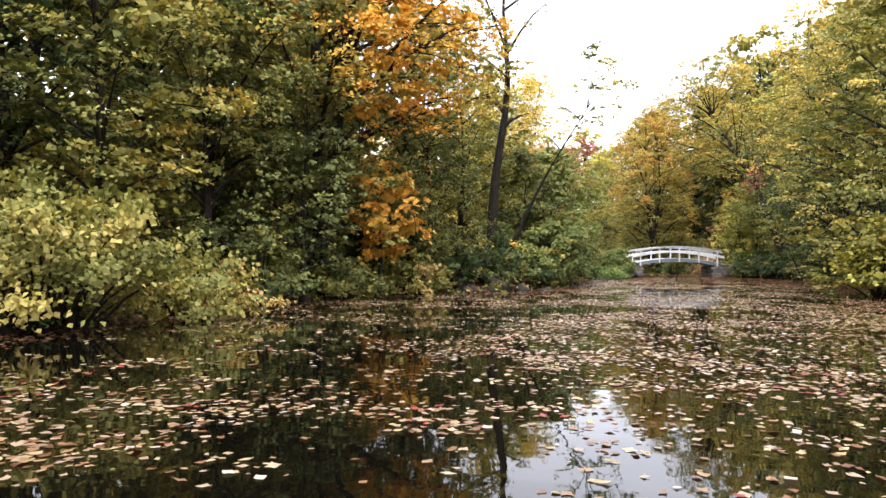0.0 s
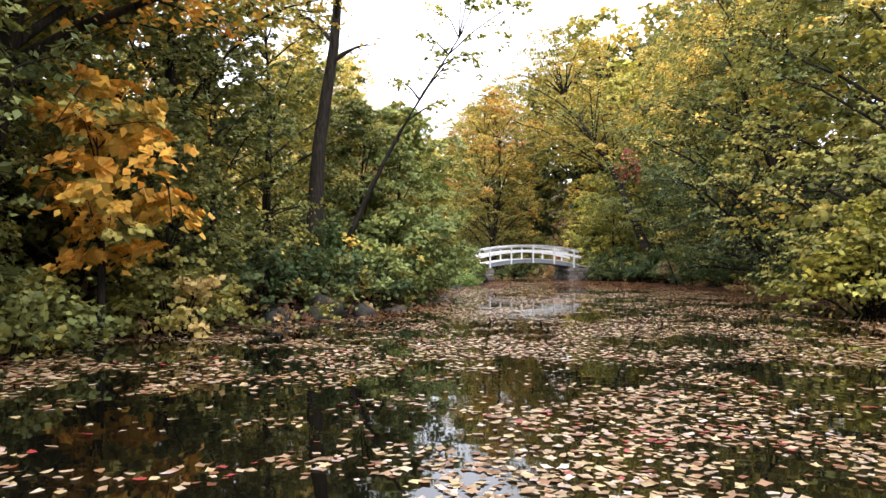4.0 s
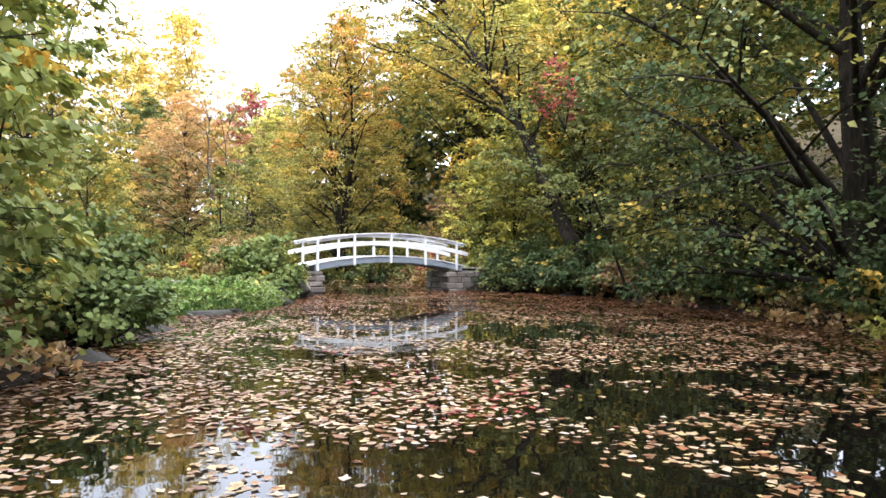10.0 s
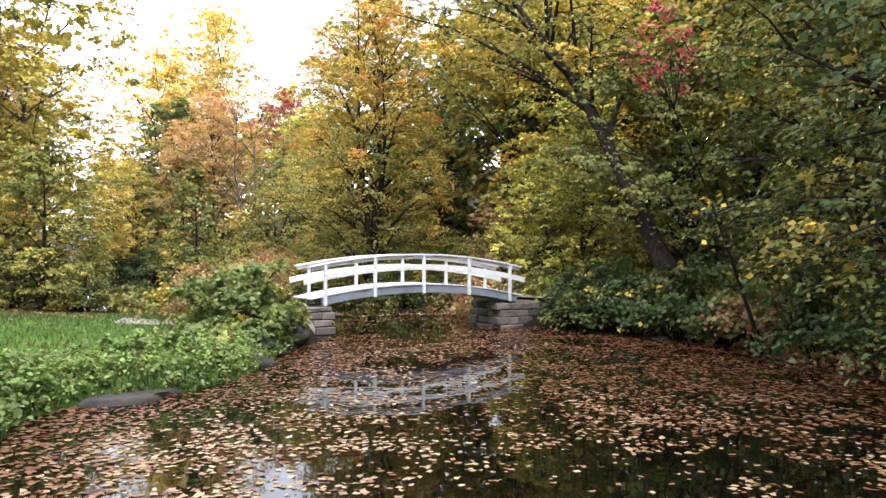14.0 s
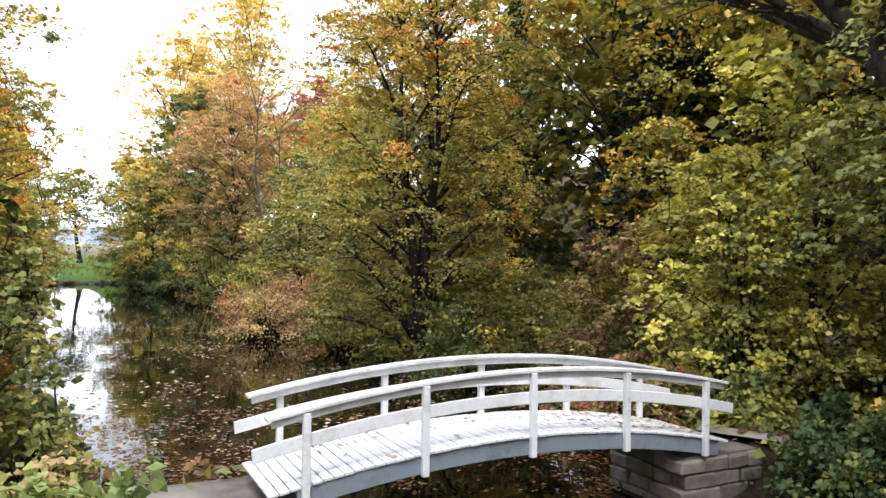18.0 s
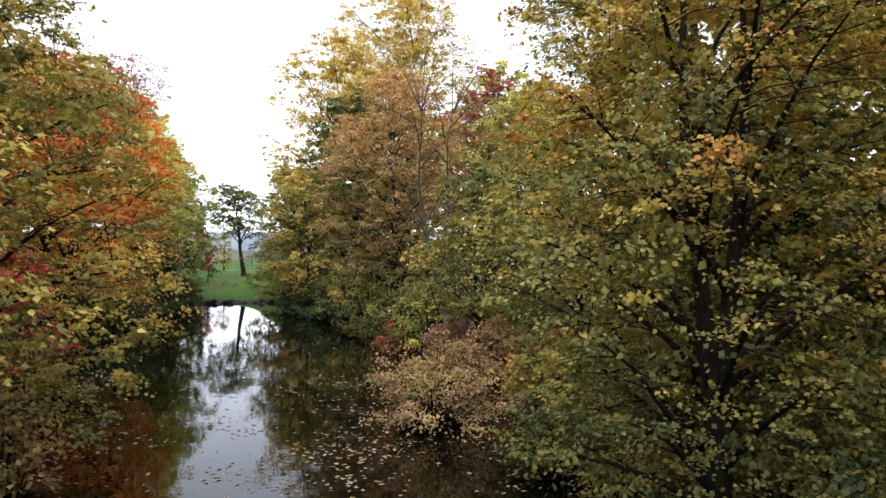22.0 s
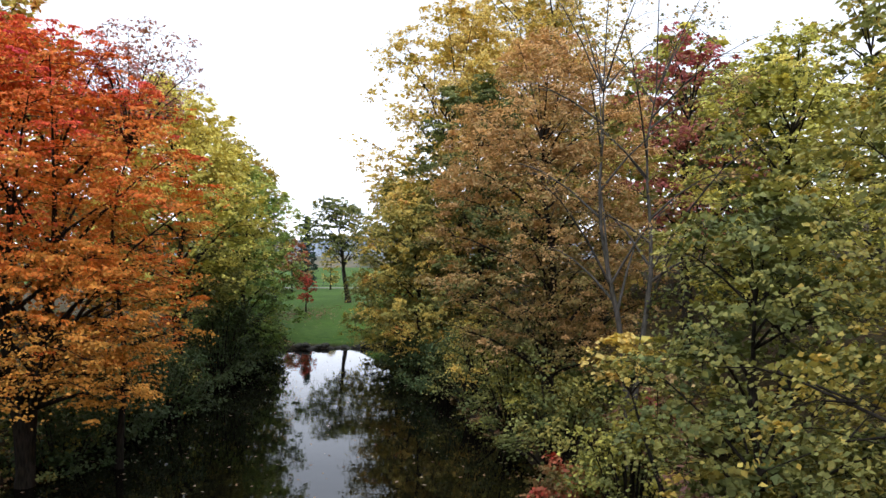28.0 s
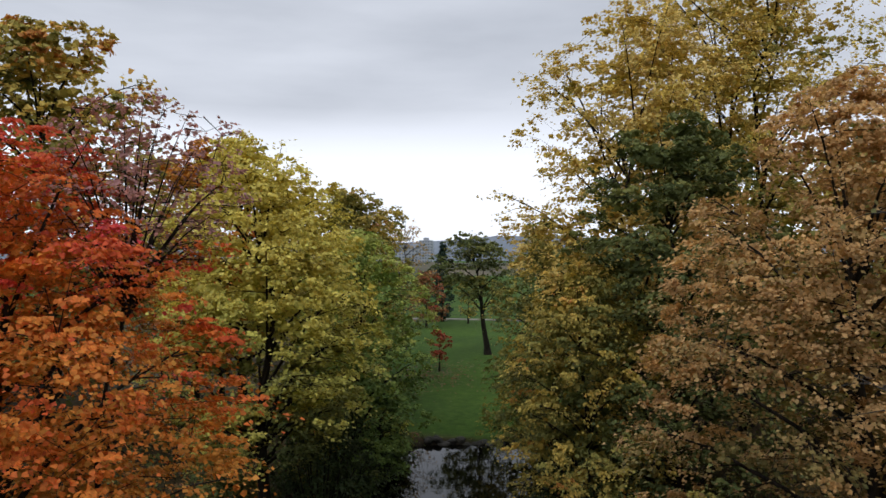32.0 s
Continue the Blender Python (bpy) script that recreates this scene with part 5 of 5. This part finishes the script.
def build_block(x, y, w, d, h, floors, bays, label):
    b = thing("apartment_building", pose(x, y, 0, 0, 0, 12), label, "building")
    part("wall", box_mesh("wall", -w / 2, w / 2, -d / 2, d / 2, -2, h, FAR, 0.2), b)
    part("roof", box_mesh("roof", -w * 0.2, w * 0.2, -d * 0.25, d * 0.25, h, h + 3, FAR, 0.1), b)
    win = box_mesh("window", -w / bays * 0.28, w / bays * 0.28, -0.12, 0.12, -h / floors * 0.25, h / floors * 0.25, GLASS, 0.0)
    for i in range(bays):
        for j in range(floors):
            part("window", win, b, at=pose(-w / 2 + (i + 0.5) * w / bays, -d / 2 - 0.1, (j + 0.5) * h / floors))


build_block(-222, 900, 15, 14, 31, 10, 5, "grey apartment tower far beyond the park")
build_block(-246, 930, 34, 16, 24, 7, 9, "grey apartment block far beyond the park")


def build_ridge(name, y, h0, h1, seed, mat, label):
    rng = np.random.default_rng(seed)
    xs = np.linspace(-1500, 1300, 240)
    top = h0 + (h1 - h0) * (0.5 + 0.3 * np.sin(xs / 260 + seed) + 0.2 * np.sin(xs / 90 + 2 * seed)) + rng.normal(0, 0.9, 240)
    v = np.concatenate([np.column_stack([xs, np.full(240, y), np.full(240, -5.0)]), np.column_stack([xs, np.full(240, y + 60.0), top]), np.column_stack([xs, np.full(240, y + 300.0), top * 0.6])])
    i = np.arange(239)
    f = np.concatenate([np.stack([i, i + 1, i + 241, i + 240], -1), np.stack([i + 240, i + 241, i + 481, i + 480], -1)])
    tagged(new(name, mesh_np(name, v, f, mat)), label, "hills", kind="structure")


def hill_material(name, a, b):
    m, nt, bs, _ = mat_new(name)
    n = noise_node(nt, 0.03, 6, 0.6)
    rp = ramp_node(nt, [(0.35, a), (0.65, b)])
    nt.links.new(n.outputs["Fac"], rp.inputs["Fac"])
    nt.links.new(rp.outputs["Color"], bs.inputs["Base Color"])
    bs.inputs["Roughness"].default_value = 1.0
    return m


# distance haze is mixed into the horizon hills' blue-grey base colour
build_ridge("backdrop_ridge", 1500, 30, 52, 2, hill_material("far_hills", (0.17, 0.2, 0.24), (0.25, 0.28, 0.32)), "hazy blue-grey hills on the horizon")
build_ridge("backdrop_trees", 520, 7, 14, 5, hill_material("far_trees", (0.06, 0.07, 0.045), (0.16, 0.13, 0.08)), "distant line of autumn trees")


# ---- fallen leaves ----
def scatter_leaves(name, label, pts, size, tones, z, seed, lobes=5, tilt=0.08):
    rng = np.random.default_rng(seed)
    n = len(pts)
    k = 2 * lobes
    th = np.arange(k) * 2 * math.pi / k
    prof = np.where(np.arange(k) % 2 == 0, 1.0, 0.68)
    prof[0] = 1.15
    rad = prof[None] * rng.uniform(0.68, 1.2, (n, k)) * (size * rng.uniform(0.55, 1.3, n))[:, None]
    a = th[None] + rng.uniform(0, 6.28, n)[:, None]
    stretch = rng.uniform(0.7, 1.0, n)[:, None]
    dx, dy = rad * np.cos(a), rad * np.sin(a) * stretch
    rot = rng.uniform(0, 6.28, n)[:, None]
    x, y = dx * np.cos(rot) - dy * np.sin(rot), dx * np.sin(rot) + dy * np.cos(rot)
    tx, ty = rng.normal(0, tilt, n)[:, None], rng.normal(0, tilt, n)[:, None]
    zz = np.maximum(x * tx + y * ty + rng.uniform(0, 0.12, (n, k)) * rad, -0.3 * size)
    v = np.stack([x + pts[:, :1], y + pts[:, 1:2], zz + np.asarray(z)[:, None]], -1).reshape(-1, 3)
    ob = new(name, mesh_np(name, v, np.arange(n * k).reshape(n, k), LEAF["fallen"], tone=np.clip(tones, 0, 1)))
    return tagged(ob, label, "fallen leaves", kind="stuff")


def vnoise(p, scale, seed):
    """Smooth value noise on a grid."""
    g = np.random.default_rng(seed).uniform(0, 1, (256, 256))
    q = p / scale
    i = np.floor(q).astype(int)
    f = q - i
    f = f * f * (3 - 2 * f)
    a, b = i[:, 0] % 256, i[:, 1] % 256
    a1, b1 = (a + 1) % 256, (b + 1) % 256
    return (g[a, b] * (1 - f[:, 0]) + g[a1, b] * f[:, 0]) * (1 - f[:, 1]) + (g[a, b1] * (1 - f[:, 0]) + g[a1, b1] * f[:, 0]) * f[:, 1]


rng = np.random.default_rng(77)
cand = np.column_stack([rng.uniform(-9.5, 27, 330000), rng.uniform(2, 74, 330000)])
sd = shore_distance(cand[:, 0], cand[:, 1])
patch = 0.34 * vnoise(cand, 2.2, 1) + 0.5 * vnoise(cand, 0.75, 2) + 0.16 * vnoise(cand, 6.0, 3)
cx_, cy_ = cand[:, 0], cand[:, 1]
rim = 1 - ramp01(0.2, 2.6, -sd)
dens = np.clip((patch - 0.44 + 0.06 * ramp01(12, 36, cy_)) * 4.2, 0.03, 1) * (0.86 - 0.2 * ramp01(3, 8, cx_ - 0.3 * (cy_ - 18)) * ramp01(14, 20, cy_)) + 0.2 * (1 - ramp01(12, 20, cy_)) * ramp01(-1, 3, cx_) + 0.5 * rim + 0.16 * ramp01(44, 52, cy_) * (1 - ramp01(60, 63, cy_))
dens = dens * (1 - 0.55 * ramp01(61, 66, cy_)) * (1 - 0.72 * ramp01(7, 9.5, cy_) * (1 - ramp01(17, 25, cy_)) * (1 - ramp01(-1.5, 1.5, cx_ - 0.15 * (cy_ - 10))) * ramp01(0.6, 1.6, -sd)) * (1 - 0.3 * (1 - ramp01(7, 10, cy_)))
keep = (sd < -0.03) & (rng.uniform(0, 1, 330000) < 1.2 * dens)
cand, sd = cand[keep], sd[keep]
# pale, yellow, whitish, rust and red leaves, rust ones along the banks and before the bridge
# last ramp: tones darkened towards the east bank stand in for tree shade
rust_and_shade = 0.45 * ramp01(44, 56, cand[:, 1]) + 0.6 * (1 - ramp01(0.1, 3.0, -sd)) + 0.4 * ramp01(9, 17, cand[:, 0] - 0.22 * (cand[:, 1] - 24))
pick = rng.uniform(0, 1, len(cand)) - 0.35 * (vnoise(cand, 1.1, 21) - 0.5) - np.minimum(rust_and_shade, 0.75)
tones = np.select([pick < -0.1, pick < 0.26, pick < 0.66, pick < 0.86, pick < 0.99], [rng.uniform(0.08, 0.34, len(cand)), rng.uniform(0.2, 0.5, len(cand)), rng.uniform(0.5, 0.76, len(cand)), rng.uniform(0.78, 0.9, len(cand)), rng.uniform(0.9, 0.97, len(cand))], 1.0)
lane = np.abs(cand[:, 0] - np.interp(cand[:, 1], [0, 15, 23, 32, 39, 47, 60], [1.5, 3, 6, 10, 13, 15.5, 17])) < 5
scatter_leaves("floating_leaves", "pale, tan and rust fallen leaves floating along the banks", cand[~lane], 0.06, tones[~lane], rng.uniform(0.004, 0.012, int((~lane).sum())), 15, 3)
cand, tones = cand[lane], tones[lane]
scatter_leaves("floating_leaves", "pale, tan and rust fallen leaves floating on the pond", cand, 0.051, tones, rng.uniform(0.004, 0.012, len(cand)), 5, 4)

cand = np.column_stack([rng.uniform(-9, 26, 60000), rng.uniform(70, 150, 60000)])
sd = shore_distance(cand[:, 0], cand[:, 1])
patch = 0.6 * vnoise(cand, 1.6, 4) + 0.4 * vnoise(cand, 5.0, 6)
side_w = ramp01(-6, 6, cand[:, 0] - np.interp(cand[:, 1], [70, 90, 120, 150], [12, 9, 4, -2]))
dens = np.clip((patch - 0.42) * 2.2, 0.02, 1) * (1 - ramp01(84, 112, cand[:, 1])) * (0.25 + 0.75 * side_w) + 0.02
keep = (sd < -0.05) & (rng.uniform(0, 1, 60000) < dens)
cand = cand[keep]
scatter_leaves("floating_leaves", "scattered pale leaves floating on the dark second pond", cand, 0.08, rng.beta(2.4, 1.4, len(cand)) * 0.9 + 0.06, rng.uniform(0.004, 0.012, len(cand)), 6, 4)

cand = np.column_stack([rng.uniform(-16, 34, 90000), rng.uniform(8, 92, 90000)])
sd = shore_distance(cand[:, 0], cand[:, 1])
lw = lawn_weight(cand[:, 0], cand[:, 1])
keep = (sd > 0.0) & (sd < 5 + 2 * rng.uniform(0, 1, 90000)) & (rng.uniform(0, 1, 90000) < 0.75 - 0.68 * lw)
cand = cand[keep]
scatter_leaves("leaf_litter", "rust and brown leaf litter on the banks", cand, 0.09, rng.beta(1.8, 2.6, len(cand)) * 0.8, height(cand[:, 0], cand[:, 1]) + 0.015 + 0.07 * np.exp(-((np.abs(cand[:, 0] - 20) - 5) ** 2 + (cand[:, 1] - 63) ** 2) / 5), 7, 3, 0.25)


cand = np.column_stack([rng.normal(-12.6, 3.0, 900), rng.normal(184, 4.5, 900)])
scatter_leaves("lawn_leaves", "red and tan leaves fallen on the lawn under a small red tree", cand, 0.13, np.where(rng.uniform(0, 1, 900) < 0.35, 1.0, rng.uniform(0.2, 0.6, 900)), height(cand[:, 0], cand[:, 1]) + 0.02, 17, 3, 0.2)


def grass_tufts(name, label, pts, h, seed):
    rng = np.random.default_rng(seed)
    n = len(pts)
    a = rng.uniform(0, 6.28, n)
    hh = h * rng.uniform(0.5, 1.4, n)
    w = 0.012 * rng.uniform(0.7, 1.5, n)
    bend = rng.uniform(0.1, 0.7, n) * hh
    z = height(pts[:, 0], pts[:, 1]) - 0.02
    c, s = np.cos(a), np.sin(a)
    b = np.column_stack([pts, z])
    sd_ = np.column_stack([-s * w, c * w, np.zeros(n)])
    mid = b + np.column_stack([c * bend * 0.35, s * bend * 0.35, hh * 0.65])
    tip = b + np.column_stack([c * bend, s * bend, hh])
    v = np.stack([b - sd_, b + sd_, mid + sd_ * 0.8, tip, mid - sd_ * 0.8], 1).reshape(-1, 3)
    ob = new(name, mesh_np(name, v, np.arange(n * 5).reshape(n, 5), LEAF["grass"], tone=np.clip(rng.normal(0.55, 0.25, n), 0, 1)))
    return tagged(ob, label, "grass", kind="stuff")


cand = np.column_stack([rng.uniform(-4, 16, 60000), rng.uniform(48, 68, 60000)])
sd = shore_distance(cand[:, 0], cand[:, 1])
keep = (sd > 0.1) & (lawn_weight(cand[:, 0], cand[:, 1]) > 0.3) & (rng.uniform(0, 1, 60000) < np.where(sd < 2.2, 1.0, 0.55))
grass_tufts("lawn_grass", "short green grass with longer blades at the shore", cand[keep], 0.11, 8)
cand = np.column_stack([rng.uniform(6.5, 14.5, 9000), rng.uniform(50, 58, 9000)])
sd = shore_distance(cand[:, 0], cand[:, 1])
grass_tufts("shore_grass", "long overhanging grass along the pond's edge", cand[(sd > 0.02) & (sd < 0.9)], 0.2, 9)


# low plants between the lawn and the water
cand = np.column_stack([rng.uniform(4, 16.5, 9000), rng.uniform(46.5, 61, 9000)])
sd = shore_distance(cand[:, 0], cand[:, 1])
keep = (sd > 0.05) & (sd < 1.9 + 0.8 * vnoise(cand, 2.5, 31))
cand = cand[keep]
cz = height(cand[:, 0], cand[:, 1]) + rng.uniform(0.05, 0.34, len(cand))
for pal, sel, tn in (("fresh", np.arange(len(cand)) % 2 == 0, 0.4), ("maple", np.arange(len(cand)) % 2 == 1, 0.4)):
    m = int(sel.sum())
    me = leaves_mesh("waterside_growth", rng, np.column_stack([cand[sel], cz[sel]]), np.full(m, 0.3), np.full(m, 14), 0.075, rng.normal(tn, 0.1, m), LEAF[pal], 0.6, 0.2, 0.1)
    tagged(new("waterside_growth", me), "dense fresh green plants between lawn and water", "plants", kind="stuff")
cand = np.column_stack([rng.normal(4.5, 3.0, 1500), rng.normal(67.5, 1.6, 1500)])
scatter_leaves("lawn_leaves", "orange leaves lying on the lawn below the golden trees", cand, 0.08, rng.beta(2, 2.5, 1500) * 0.8, height(cand[:, 0], cand[:, 1]) + 0.05, 18, 3, 0.2)
for i, (x, y, h, r) in enumerate(((4.6, 71.4, 2.6, 1.7), (6.8, 71.0, 2.4, 1.6), (8.8, 70.4, 2.2, 1.5), (2.2, 71.6, 2.8, 1.8), (-0.6, 71.8, 2.6, 1.8))):
    B("lawn_bush", "dense green bush along the back of the lawn", x, y, h, r, 7000, 0.1, "green", 660 + i, tone=0.62, group="green bushes behind the lawn")


# ---- low growth on the slopes ----
cand = np.column_stack([rng.uniform(-30, 46, 26000), rng.uniform(0, 170, 26000)])
sd = shore_distance(cand[:, 0], cand[:, 1])
lw = lawn_weight(cand[:, 0], cand[:, 1])
keep = (sd > 0.3) & (sd < 22) & (lw < 0.15) & (rng.uniform(0, 1, 26000) < 0.12 + 0.88 * vnoise(cand, 4.0, 9))
cand = cand[keep]
cz = height(cand[:, 0], cand[:, 1]) + rng.uniform(0.15, 0.7, len(cand))
for name, pal, sel in (("ground_cover", "green", np.arange(len(cand)) % 3 == 0), ("ground_cover", "turning", np.arange(len(cand)) % 3 == 1), ("ground_cover", "shrub", np.arange(len(cand)) % 3 == 2)):
    m = int(sel.sum())
    me = leaves_mesh(name, rng, np.column_stack([cand[sel], cz[sel]]), np.full(m, 0.75), np.full(m, 9), 0.22, rng.uniform(0.1, 0.8, m), LEAF[pal], 0.5, 0.2)
    tagged(new(name, me), "low leafy growth on the wooded slope", "undergrowth", kind="stuff")

# growth that hangs over the water along the banks
cand = np.column_stack([rng.uniform(-11, 30, 120000), rng.uniform(4, 164, 120000)])
sd = shore_distance(cand[:, 0], cand[:, 1])
open_shore = ((cand[:, 1] > 47) & (cand[:, 1] < 61) & (cand[:, 0] < 17)) | ((np.hypot(cand[:, 0] - 19.8, cand[:, 1] - 63.2) < 7.4) & ((cand[:, 0] < 24.6) | (np.abs(cand[:, 1] - 64.8) < 1.3))) | ((cand[:, 1] > 156) & (cand[:, 0] < 3))
keep = (sd > -0.45) & (sd < 1.3) & ~open_shore & (rng.uniform(0, 1, 120000) < 0.15 + 0.85 * vnoise(cand, 2.0, 12)) & (rng.uniform(0, 1, 120000) < 0.75)
cand, sd = cand[keep], sd[keep]
cz = np.maximum(height(cand[:, 0], cand[:, 1]), 0) + rng.uniform(0.03, 0.55, len(cand)) * (0.5 + 0.5 * ramp01(-0.4, 0.5, sd))
kind_of = np.floor(vnoise(cand, 3.5, 13) * 5.99).astype(int)
for j, pal in enumerate(("deep", "green", "turning", "shrub", "tan", "lime")):
    sel = kind_of == j
    m = int(sel.sum())
    me = leaves_mesh("shore_growth", rng, np.column_stack([cand[sel], cz[sel]]), np.full(m, 0.34), np.full(m, 12), 0.13, rng.uniform(0.1, 0.7, m), LEAF[pal], 0.5, 0.3, 0.7)
    tagged(new("shore_growth", me), "leafy growth trailing from the bank over the water", "undergrowth", kind="stuff")

deck = np.column_stack([rng.uniform(-3.6, 3.8, 900), rng.uniform(0.08, 1.58, 900)])
deck = deck[rng.uniform(0, 1, 900) < 0.07 + 0.7 * ramp01(0, 3.8, deck[:, 0]) + 0.12 * ramp01(1.0, 1.5, deck[:, 1])]
dxy = np.stack(bridge_point(deck[:, 0], deck[:, 1]), -1)
scatter_leaves("deck_leaves", "yellow and tan fallen leaves on the bridge deck", dxy, 0.045, rng.uniform(0.3, 0.95, len(dxy)), arch(deck[:, 0]) + 0.334, 31, 4, 0.1)
